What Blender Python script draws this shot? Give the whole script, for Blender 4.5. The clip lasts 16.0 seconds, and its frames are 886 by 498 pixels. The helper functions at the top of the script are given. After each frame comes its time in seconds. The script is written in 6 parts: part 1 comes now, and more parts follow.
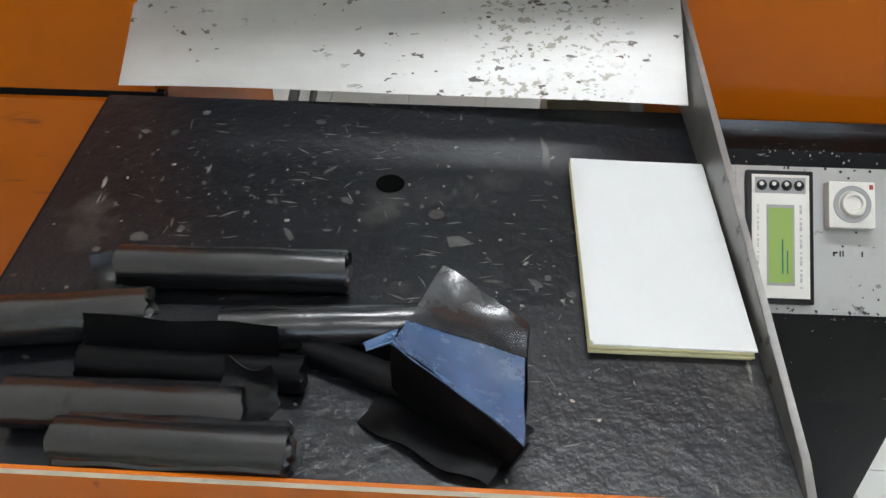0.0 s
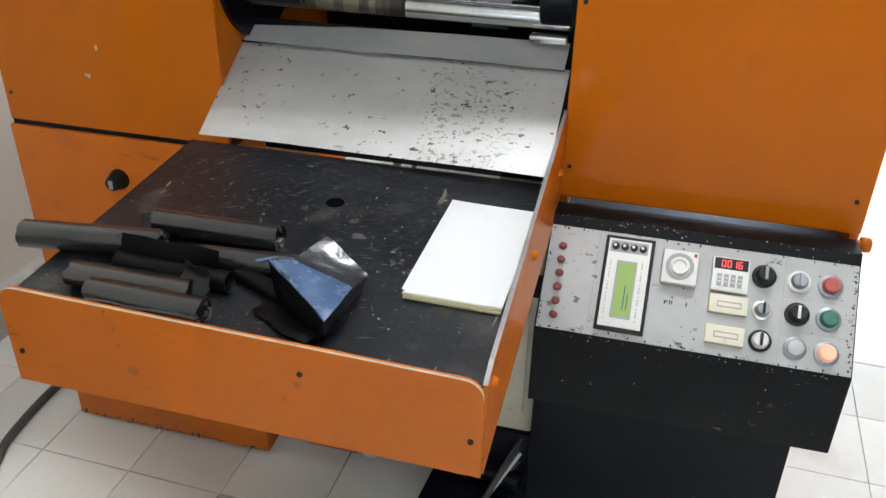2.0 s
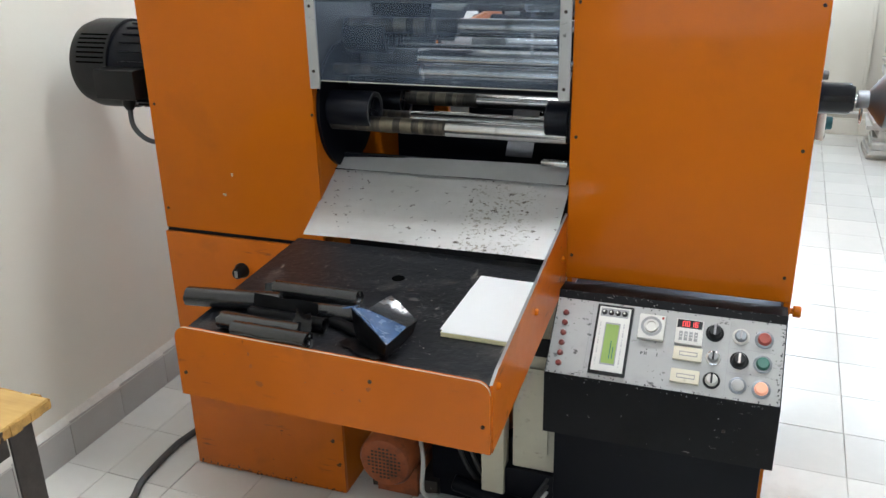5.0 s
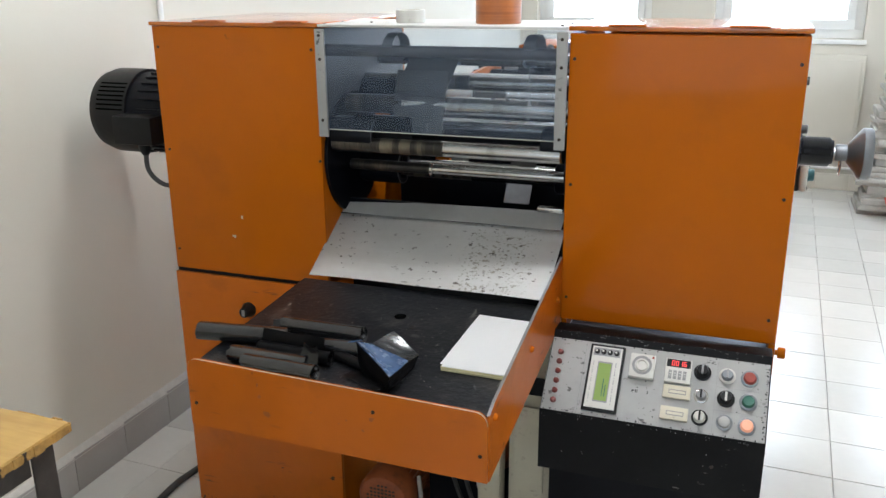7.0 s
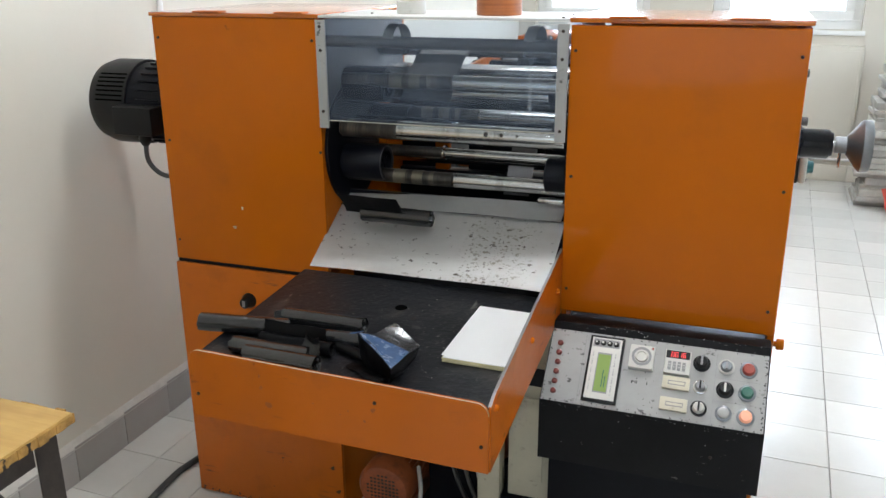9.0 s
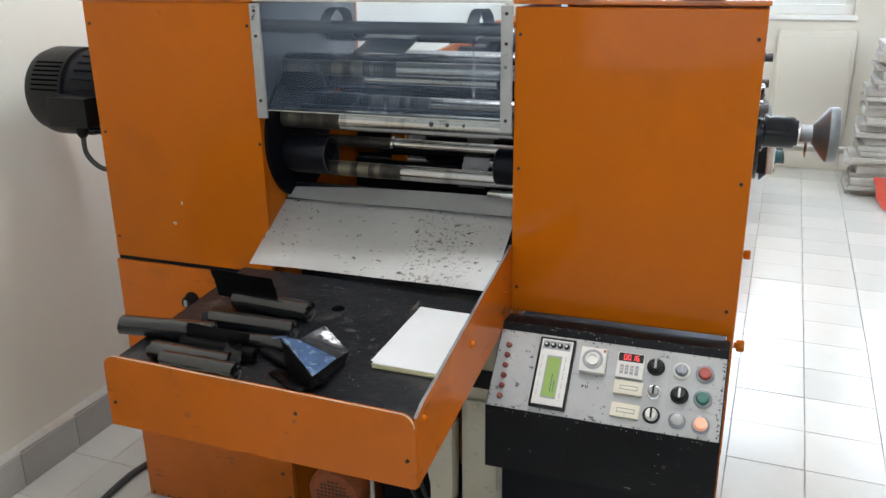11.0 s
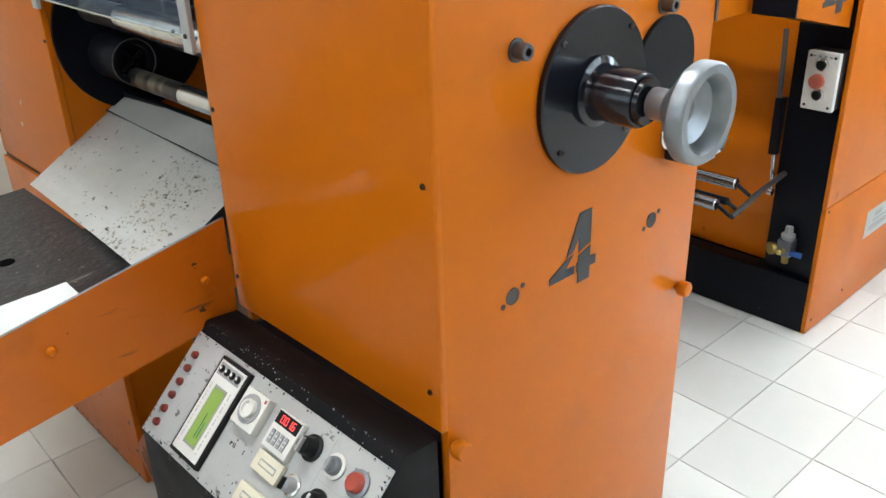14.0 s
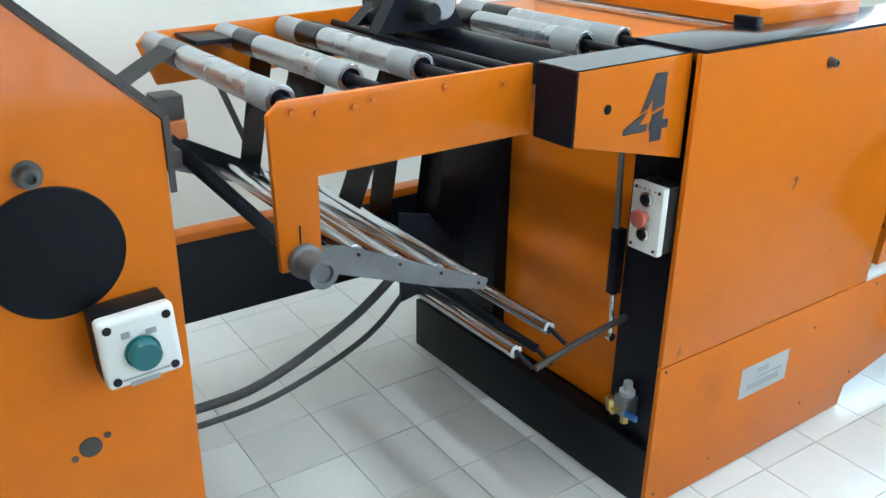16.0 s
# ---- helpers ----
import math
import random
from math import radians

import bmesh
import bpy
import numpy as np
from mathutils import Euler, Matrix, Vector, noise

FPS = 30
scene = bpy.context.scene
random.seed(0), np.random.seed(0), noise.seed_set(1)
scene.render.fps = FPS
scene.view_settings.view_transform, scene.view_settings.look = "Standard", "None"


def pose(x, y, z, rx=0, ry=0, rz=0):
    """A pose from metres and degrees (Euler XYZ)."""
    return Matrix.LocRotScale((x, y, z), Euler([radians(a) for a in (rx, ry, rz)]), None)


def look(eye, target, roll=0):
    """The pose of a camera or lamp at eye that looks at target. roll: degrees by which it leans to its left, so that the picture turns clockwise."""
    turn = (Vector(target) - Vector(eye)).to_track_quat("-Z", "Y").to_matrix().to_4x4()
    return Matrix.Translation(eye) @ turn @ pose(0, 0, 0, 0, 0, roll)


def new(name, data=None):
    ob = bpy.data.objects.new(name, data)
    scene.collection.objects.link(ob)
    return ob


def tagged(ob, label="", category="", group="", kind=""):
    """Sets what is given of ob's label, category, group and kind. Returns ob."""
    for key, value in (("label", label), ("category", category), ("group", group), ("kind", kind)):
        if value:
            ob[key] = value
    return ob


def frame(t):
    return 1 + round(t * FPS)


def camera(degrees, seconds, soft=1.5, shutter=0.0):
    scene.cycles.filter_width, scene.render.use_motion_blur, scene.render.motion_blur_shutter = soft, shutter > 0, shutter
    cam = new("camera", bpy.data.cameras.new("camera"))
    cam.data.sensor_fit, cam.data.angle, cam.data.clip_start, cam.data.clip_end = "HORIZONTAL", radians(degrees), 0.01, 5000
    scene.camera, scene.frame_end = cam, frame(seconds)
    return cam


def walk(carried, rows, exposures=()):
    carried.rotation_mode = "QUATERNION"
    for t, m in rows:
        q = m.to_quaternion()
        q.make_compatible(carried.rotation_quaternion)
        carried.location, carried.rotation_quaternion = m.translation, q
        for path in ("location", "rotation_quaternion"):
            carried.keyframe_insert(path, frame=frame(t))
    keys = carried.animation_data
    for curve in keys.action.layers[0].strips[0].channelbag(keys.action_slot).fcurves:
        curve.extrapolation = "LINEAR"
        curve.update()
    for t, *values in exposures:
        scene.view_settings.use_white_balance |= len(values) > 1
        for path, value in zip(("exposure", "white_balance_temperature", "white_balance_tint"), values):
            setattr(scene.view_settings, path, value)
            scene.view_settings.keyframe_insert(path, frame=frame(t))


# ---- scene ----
cam = camera(55.0, 16.0)
PATH = [
    (0, (-0.225, -0.834, 1.113), (-0.244, 0.719, -0.147), 1.5),
    (0.5, (-0.151, -0.907, 1.156), (-0.321, 0.616, -0.129), 0.3),
    (1, (-0.107, -1.063, 1.179), (-0.378, 0.531, 0.003), -0.3),
    (1.5, (-0.013, -1.154, 1.225), (-0.317, 0.507, 0.153), 0.4),
    (2, (0.122, -1.192, 1.216), (-0.308, 0.488, 0.219), 1.2),
    (2.5, (0.245, -1.233, 1.229), (-0.33, 0.421, 0.263), 0.2),
    (3, (0.293, -1.293, 1.293), (-0.332, 0.37, 0.374), 0.1),
    (3.5, (0.289, -1.417, 1.318), (-0.355, 0.286, 0.491), -0.4),
    (4, (0.299, -1.508, 1.329), (-0.344, 0.209, 0.528), -1.9),
    (6.5, (0.346, -1.674, 1.337), (-0.302, 0.12, 0.734), -0.3),
    (7, (0.348, -1.691, 1.341), (-0.304, 0.099, 0.731), -0.5),
    (7.5, (0.35, -1.696, 1.342), (-0.301, 0.085, 0.705), -0.3),
    (8, (0.342, -1.699, 1.345), (-0.305, 0.084, 0.713), -0.2),
    (10.5, (0.342, -1.667, 1.345), (-0.298, 0.117, 0.706), -0.7),
    (11, (0.424, -1.562, 1.327), (-0.224, 0.213, 0.671), -0.7),
    (11.5, (0.604, -1.41, 1.326), (-0.096, 0.346, 0.673), 0.2),
    (12, (0.68, -1.249, 1.317), (-0.177, 0.425, 0.634), -1.8),
    (12.5, (0.678, -1.021, 1.234), (-0.229, 0.569, 0.43), -2.0),
    (13, (0.734, -0.874, 1.235), (-0.278, 0.649, 0.426), -1.8),
    (13.5, (0.882, -0.694, 1.226), (-0.389, 0.606, 0.394), -2.3),
    (14, (1.012, -0.522, 1.241), (-0.312, 0.701, 0.376), -1.8),
    (14.5, (1.043, -0.284, 1.232), (-0.286, 0.934, 0.367), -3.8),
    (15, (1.06, -0.081, 1.261), (-0.283, 1.131, 0.408), -3.8),
    (15.5, (1.127, 0.101, 1.268), (-0.243, 1.325, 0.477), -1.4),
    (16, (1.203, 0.265, 1.288), (-0.293, 1.338, 0.506), 0.8),
]
EXPOSURES = [(0.0, -0.08, 6250, 10), (0.5, -0.06, 6250, 10), (1.0, 0.03, 6250, 10), (1.5, 0.12, 6250, 10.5), (2.5, 0.24, 6220, 11), (3.5, 0.30, 6080, 11), (4.2, 0.24, 6120, 11), (6.5, -0.27, 6300, 12),
             (7.0, -0.20, 6320, 12), (10.5, -0.16, 6320, 12), (11.0, -0.10, 6300, 12), (11.5, -0.20, 6250, 12), (12.0, -0.40, 6220, 11.5), (12.5, -0.50, 6220, 11.5),
             (13.0, -0.22, 6300, 11.5), (13.5, 0.14, 6350, 11), (14.0, 0.27, 6250, 9), (14.5, 0.30, 6120, 7), (15.0, 0.27, 5950, 4), (15.5, 0.22, 5700, 2.5), (16.0, 0.17, 5600, 2)]
walk(cam, [(t, look(eye, target, roll)) for t, eye, target, roll in PATH], EXPOSURES)

# ---- world, lights ----
world = bpy.data.worlds.new("world")
scene.world = world
world.use_nodes = True
_n = world.node_tree.nodes
_sky = _n.new("ShaderNodeTexSky")
_sky.sky_type, _sky.sun_disc = "NISHITA", False
_sky.sun_elevation, _sky.sun_rotation = radians(50), radians(120)
world.node_tree.links.new(_sky.outputs[0], _n["Background"].inputs[0])
_n["Background"].inputs[1].default_value = 0.12


def area(name, m, sx, sy, watts, colour):
    lamp = bpy.data.lights.new(name, "AREA")
    lamp.shape, lamp.size, lamp.size_y, lamp.energy, lamp.color = "RECTANGLE", sx, sy, watts, colour
    ob = new(name, lamp)
    ob.matrix_world = m
    return ob


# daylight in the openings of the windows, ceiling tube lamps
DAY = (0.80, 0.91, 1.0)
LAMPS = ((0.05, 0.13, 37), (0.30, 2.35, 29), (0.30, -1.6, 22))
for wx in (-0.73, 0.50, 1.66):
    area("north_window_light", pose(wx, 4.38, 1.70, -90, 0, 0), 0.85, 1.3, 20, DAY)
# unseen east opening, added to brighten the floor and east-facing panels
area("added_east_light", pose(2.72, 1.9, 1.75, 0, 90, 0), 1.3, 2.3, 16, DAY)
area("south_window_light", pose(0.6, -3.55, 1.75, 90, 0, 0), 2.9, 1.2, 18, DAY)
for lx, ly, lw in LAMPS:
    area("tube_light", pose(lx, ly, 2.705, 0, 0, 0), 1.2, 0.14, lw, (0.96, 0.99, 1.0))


# ---- materials ----
def mat(name, colour, rough=0.5, metal=0.0, vary=0.12, scale=6.0, bump=0.05, bscale=60.0, marks=None, coat=0.0, dirt=None, streak=None, spec=0.5, warp=0.0):
    """Principled surface with two scales of tone, fine relief, optional chips (marks) and stains (dirt)."""
    m = bpy.data.materials.new(name)
    m.use_nodes = True
    nt = m.node_tree
    nd, lk = nt.nodes, nt.links.new
    b = nd["Principled BSDF"]
    b.inputs["Metallic"].default_value = metal
    b.inputs["Coat Weight"].default_value = coat
    b.inputs["Coat Roughness"].default_value = 0.10
    b.inputs["Specular IOR Level"].default_value = spec
    co = nd.new("ShaderNodeTexCoord")
    src = co.outputs["Object"]

    def noise_tex(sc, detail=4, rgh=0.6, stretch=None):
        n = nd.new("ShaderNodeTexNoise")
        n.inputs["Scale"].default_value, n.inputs["Detail"].default_value, n.inputs["Roughness"].default_value = sc, detail, rgh
        if stretch:
            mp = nd.new("ShaderNodeMapping")
            mp.inputs["Scale"].default_value = stretch
            lk(src, mp.inputs[0])
            lk(mp.outputs[0], n.inputs["Vector"])
        else:
            lk(src, n.inputs["Vector"])
        return n.outputs["Fac"]

    def ramp(fac, lo, hi):
        r = nd.new("ShaderNodeMapRange")
        r.inputs["From Min"].default_value, r.inputs["From Max"].default_value = lo, hi
        lk(fac, r.inputs["Value"])
        return r.outputs[0]

    def mix(fac, a, c):
        x = nd.new("ShaderNodeMix")
        x.data_type = "RGBA"
        if isinstance(fac, float):
            x.inputs[0].default_value = fac
        else:
            lk(fac, x.inputs[0])
        for i, v in ((6, a), (7, c)):
            if isinstance(v, tuple):
                x.inputs[i].default_value = (*v, 1)
            else:
                lk(v, x.inputs[i])
        return x.outputs[2]

    def mul(a, k):
        x = nd.new("ShaderNodeMath")
        x.operation = "MULTIPLY"
        lk(a, x.inputs[0])
        if isinstance(k, float):
            x.inputs[1].default_value = k
        else:
            lk(k, x.inputs[1])
        return x.outputs[0]

    dark = tuple(c * (1 - vary) for c in colour)
    light = tuple(min(1, c * (1 + vary)) for c in colour)
    col = mix(ramp(noise_tex(scale), 0.3, 0.7), dark, light)
    col = mix(mul(ramp(noise_tex(scale * 11, 6), 0.35, 0.75), 0.35), col, dark)
    ro = nd.new("ShaderNodeMapRange")
    ro.inputs["To Min"].default_value, ro.inputs["To Max"].default_value = rough * 0.8, min(1, rough * 1.25)
    lk(noise_tex(scale * 3), ro.inputs["Value"])
    rout = ro.outputs[0]
    if dirt:
        dc, dsc, dlo, dhi = dirt
        col = mix(mul(ramp(noise_tex(dsc, 5), dlo, dhi), 0.75), col, dc)
    if streak:
        sc_, stv, slo, shi, samt = streak
        col = mix(mul(ramp(noise_tex(1.0, 5, 0.7, stv), slo, shi), samt), col, sc_)
    for mk in marks or ():
        mc, msc, mlo, mhi, gate, gsc = mk[:6]
        f = ramp(noise_tex(msc, 3, 0.55, mk[6] if len(mk) > 6 else None), mlo, mhi)
        if isinstance(gate, tuple):
            sep, off, dist = nd.new("ShaderNodeSeparateXYZ"), nd.new("ShaderNodeMath"), nd.new("ShaderNodeMath")
            lk(src, sep.inputs[0])
            off.operation, dist.operation = "SUBTRACT", "ABSOLUTE"
            lk(sep.outputs[0], off.inputs[0])
            off.inputs[1].default_value = gate[0]
            lk(off.outputs[0], dist.inputs[0])
            f = mul(mul(ramp(dist.outputs[0], gate[1], 0.0), 1.0), f)
            f = ramp(f, 0.25, 0.45)
            f = mul(f, ramp(noise_tex(gsc, 2), 0.36, 0.46))
        elif gate:
            f = mul(f, ramp(noise_tex(gsc, 2), gate, gate + 0.1))
        col = mix(f, col, mc)
    lk(col, b.inputs["Base Color"])
    lk(rout, b.inputs["Roughness"])
    if bump:
        bp = nd.new("ShaderNodeBump")
        bp.inputs["Strength"].default_value, bp.inputs["Distance"].default_value = bump, 0.004
        lk(noise_tex(bscale, 4), bp.inputs["Height"])
        lk(bp.outputs[0], b.inputs["Normal"])
    if warp:
        wp = nd.new("ShaderNodeBump")
        wp.inputs["Strength"].default_value, wp.inputs["Distance"].default_value = 1.0, warp
        lk(noise_tex(2.2, 1), wp.inputs["Height"])
        lk(wp.outputs[0], b.inputs["Coat Normal"])
    return m


def glow(name, colour, power, base=None):
    m = bpy.data.materials.new(name)
    m.use_nodes = True
    b = m.node_tree.nodes["Principled BSDF"]
    b.inputs["Base Color"].default_value = (*(base or colour), 1)
    b.inputs["Emission Color"].default_value = (*colour, 1)
    b.inputs["Emission Strength"].default_value = power
    return m


def clear(name, tint, rough, mixin):
    """Thin clear sheet: mostly see-through with a dull haze and a gloss."""
    m = bpy.data.materials.new(name)
    m.use_nodes = True
    nt = m.node_tree
    nd, lk = nt.nodes, nt.links.new
    b = nd["Principled BSDF"]
    b.inputs["Base Color"].default_value = (*tint, 1)
    b.inputs["Roughness"].default_value = rough
    tr = nd.new("ShaderNodeBsdfTransparent")
    tr.inputs[0].default_value = (0.9, 0.93, 0.96, 1)
    mx = nd.new("ShaderNodeMixShader")
    n = nd.new("ShaderNodeTexNoise")
    n.inputs["Scale"].default_value, n.inputs["Detail"].default_value = 9, 6
    co = nd.new("ShaderNodeTexCoord")
    lk(co.outputs["Object"], n.inputs["Vector"])
    r = nd.new("ShaderNodeMapRange")
    r.inputs["From Min"].default_value, r.inputs["From Max"].default_value = 0.3, 0.75
    r.inputs["To Min"].default_value, r.inputs["To Max"].default_value = mixin * 0.6, mixin * 1.5
    lk(n.outputs["Fac"], r.inputs["Value"])
    lk(r.outputs[0], mx.inputs[0])
    lk(tr.outputs[0], mx.inputs[1])
    lk(b.outputs[0], mx.inputs[2])
    lk(mx.outputs[0], nd["Material Output"].inputs[0])
    return m


ORANGE = mat("orange_enamel", (0.47, 0.115, 0.002), 0.34, vary=0.06, scale=2.5, bump=0.03, bscale=220,
             marks=[((0.10, 0.04, 0.015), 34, 0.70, 0.72, 0.56, 4)], dirt=((0.36, 0.095, 0.006), 5, 0.55, 0.75), coat=0.27, warp=0.014, spec=0.05)
ORANGE_WORN = mat("worn_orange_enamel", (0.47, 0.112, 0.003), 0.4, vary=0.09, scale=4, bump=0.04, bscale=180,
                  marks=[((0.06, 0.03, 0.015), 30, 0.68, 0.70, 0.50, 5), ((0.13, 0.05, 0.02), 1.0, 0.62, 0.72, 0.50, 5, (9, 9, 60))],
                  dirt=((0.27, 0.075, 0.008), 6, 0.56, 0.74), coat=0.22, warp=0.012, spec=0.22)
BLACK_TOP = mat("black_painted_steel_worn", (0.006, 0.0066, 0.0085), 0.34, vary=0.35, scale=5, bump=0.34, bscale=80, spec=0.34,
                marks=[((0.10, 0.095, 0.085), 100, 0.66, 0.69, 0.56, 5, (0.8, 1.1, 1)), ((0.08, 0.075, 0.07), 120, 0.65, 0.69, 0.55, 4, (1.3, 0.9, 1)),
                       ((0.34, 0.31, 0.26), 70, 0.72, 0.74, 0.52, 3), ((0.10, 0.025, 0.01), 30, 0.72, 0.74, 0.5, 6), ((0.17, 0.16, 0.14), 1.0, 0.67, 0.70, 0.5, 6, (60, 10, 1)),
                       ((0.17, 0.16, 0.14), 1.0, 0.68, 0.71, 0.5, 7, (14, 70, 1))], dirt=((0.045, 0.042, 0.038), 14, 0.57, 0.72))
BLACK = mat("black_enamel", (0.0045, 0.0050, 0.0080), 0.32, vary=0.25, scale=4, bump=0.05, bscale=120, spec=0.15,
            marks=[((0.12, 0.11, 0.10), 40, 0.70, 0.72, 0.55, 5)])
BLACK_GLOSS = mat("glossy_black_enamel", (0.005, 0.006, 0.010), 0.14, vary=0.2, scale=4, bump=0.03, bscale=60, spec=0.4)
BLACK_SCUFF = mat("scuffed_black_paint", (0.006, 0.006, 0.007), 0.55, vary=0.3, scale=8, bump=0.12, bscale=120, spec=0.15,
                  marks=[((0.20, 0.19, 0.18), 90, 0.66, 0.69, 0.56, 9, (0.6, 2, 2))])
# near-black colour that stands in for the shade inside holes and slots
PAINTED_HOLE = mat("painted_hole_shade", (0.003, 0.003, 0.003), 0.95, vary=0.1, scale=9, bump=0.0, spec=0.0)
SLOPE = mat("galvanised_sheet_flaked", (0.72, 0.715, 0.69), 0.42, metal=0.30, vary=0.12, scale=4, bump=0.06, bscale=70,
            marks=[((0.40, 0.38, 0.32), 115, 0.54, 0.63, (-0.135, 0.12), 10, (1.0, 1.4, 1.4)), ((0.14, 0.12, 0.10), 60, 0.65, 0.67, 0.42, 6, (1, 1.7, 1.7))],
            streak=((0.62, 0.60, 0.56), (2, 26, 26), 0.45, 0.7, 0.5))
GALV = mat("grey_sheet_steel", (0.60, 0.60, 0.58), 0.40, metal=0.3, vary=0.12, scale=5, bump=0.05,
           marks=[((0.16, 0.15, 0.14), 30, 0.70, 0.74, 0.5, 4)])
LEVER = mat("dark_grey_steel", (0.13, 0.13, 0.132), 0.42, metal=0.5, vary=0.2, scale=12, bump=0.05)
FROST = mat("frosted_aluminium", (0.27, 0.275, 0.27), 0.5, metal=0.3, vary=0.12, scale=12, bump=0.03)
OILBAND = mat("tan_oily_steel", (0.17, 0.15, 0.11), 0.35, metal=0.7, vary=0.3, scale=30, bump=0.0)
SCRATCH = mat("grey_scratched_steel", (0.13, 0.125, 0.115), 0.45, metal=0.2, vary=0.3, scale=60, bump=0.0)
FILM_BLACK = mat("dull_black_polythene", (0.003, 0.003, 0.0035), 0.42, vary=0.3, scale=20, bump=0.4, bscale=24, spec=0.10)
SCRATCHED_EDGE = mat("rubbed_steel_edge", (0.36, 0.35, 0.33), 0.4, metal=0.5, vary=0.25, scale=20, bump=0.0)
SCRAPED = mat("scraped_bare_steel", (0.26, 0.255, 0.245), 0.36, metal=0.6, vary=0.25, scale=8, bump=0.08, marks=[((0.08, 0.075, 0.07), 50, 0.62, 0.66, 0.5, 6)])
CHROME = mat("worn_chromed_steel", (0.66, 0.66, 0.65), 0.20, metal=1.0, vary=0.10, scale=7, bump=0.008, bscale=50,
             streak=((0.30, 0.29, 0.27), (22, 3, 3), 0.55, 0.7, 0.7))
SLEEVE = mat("oily_dark_steel", (0.055, 0.05, 0.045), 0.32, metal=0.7, vary=0.4, scale=14, bump=0.04,
             streak=((0.26, 0.22, 0.16), (38, 5, 5), 0.5, 0.72, 0.5))
ROLLER = mat("dull_aluminium_roller", (0.42, 0.435, 0.45), 0.26, metal=0.85, vary=0.06, scale=3, bump=0.0)
DANCER = mat("bright_dull_steel_roller", (0.55, 0.57, 0.59), 0.19, metal=1.0, vary=0.10, scale=5, bump=0.0)
ALU = mat("cast_aluminium", (0.215, 0.23, 0.245), 0.40, metal=0.8, vary=0.12, scale=14, bump=0.07, bscale=160)
GREYPAINT = mat("light_grey_panel_paint", (0.35, 0.35, 0.335), 0.5, vary=0.08, scale=9, bump=0.05, bscale=140,
                marks=[((0.10, 0.10, 0.095), 60, 0.62, 0.64, 0.50, 12, (1, 1.4, 1.4))], dirt=((0.30, 0.30, 0.29), 16, 0.56, 0.72))
WHITEPL = mat("off_white_plastic", (0.58, 0.57, 0.525), 0.45, vary=0.05, scale=20, bump=0.02, dirt=((0.4, 0.38, 0.33), 40, 0.6, 0.75))
CREAM = mat("cream_plastic", (0.55, 0.51, 0.39), 0.45, vary=0.05, scale=20, bump=0.02, dirt=((0.33, 0.28, 0.2), 50, 0.6, 0.75))
BLACKPL = mat("black_plastic", (0.006, 0.006, 0.0065), 0.42, vary=0.2, scale=30, bump=0.03, spec=0.26)
DARKBAR = mat("dark_grey_plastic", (0.07, 0.07, 0.072), 0.5, vary=0.15, scale=20, bump=0.03)
LEGEND = mat("faded_grey_print", (0.38, 0.38, 0.37), 0.5, vary=0.2, scale=60, bump=0.0)
GREYPL = mat("grey_plastic", (0.26, 0.26, 0.26), 0.45, vary=0.1, scale=30, bump=0.03)
REDPL = mat("red_plastic", (0.30, 0.045, 0.028), 0.35, vary=0.12, scale=40, bump=0.02)
REDCAP = mat("faded_red_plastic", (0.36, 0.085, 0.05), 0.4, vary=0.12, scale=40, bump=0.02)
GREENPL = mat("green_plastic", (0.01, 0.11, 0.075), 0.35, vary=0.12, scale=40, bump=0.02)
TEALPL = mat("teal_plastic", (0.012, 0.09, 0.10), 0.35, vary=0.12, scale=40, bump=0.02)
LAMP_RED = mat("dark_red_lens", (0.16, 0.028, 0.02), 0.3, vary=0.15, scale=60, bump=0.0)
PEACH = glow("lit_orange_button", (1.0, 0.40, 0.26), 0.28, (0.75, 0.35, 0.22))
LCD = glow("lcd_screen", (0.24, 0.40, 0.06), 0.20, (0.16, 0.24, 0.05))
DIGIT = glow("red_led_digit", (1.0, 0.07, 0.07), 1.0)
PAPER = mat("white_paper", (0.88, 0.88, 0.87), 0.7, vary=0.015, scale=5, bump=0.02, bscale=200)
YPAPER = mat("yellowish_paper", (0.66, 0.61, 0.36), 0.7, vary=0.12, scale=40, bump=0.02)
FILM = mat("black_polythene", (0.005, 0.005, 0.006), 0.24, vary=0.3, scale=20, bump=0.5, bscale=26, spec=0.4)
FILM_GREY = mat("grey_black_polythene", (0.010, 0.010, 0.011), 0.24, vary=0.3, scale=18, bump=0.32, bscale=24, spec=0.85)
FILM_DULL = mat("dull_grey_polythene", (0.058, 0.061, 0.058), 0.42, vary=0.18, scale=8, bump=0.25, bscale=40,
                streak=((0.10, 0.10, 0.097), (3, 40, 3), 0.5, 0.7, 0.5))
WALLP = mat("cream_wall_paint", (0.64, 0.605, 0.525), 0.6, vary=0.03, scale=1.2, bump=0.05, bscale=60)
WHITEP = mat("white_paint", (0.78, 0.78, 0.76), 0.5, vary=0.03, scale=2, bump=0.02)
SKIRT = mat("grey_glazed_skirting", (0.36, 0.345, 0.32), 0.3, vary=0.06, scale=6, bump=0.03)
CEMENT = mat("pale_mortar", (0.55, 0.53, 0.48), 0.8, vary=0.1, scale=30, bump=0.2)
GROUT = mat("dark_grout", (0.46, 0.44, 0.39), 0.85, vary=0.3, scale=5, bump=0.2, dirt=((0.17, 0.155, 0.135), 2.2, 0.50, 0.64))
RUBBER = mat("black_rubber_cable", (0.045, 0.044, 0.042), 0.5, vary=0.2, scale=30, bump=0.05)
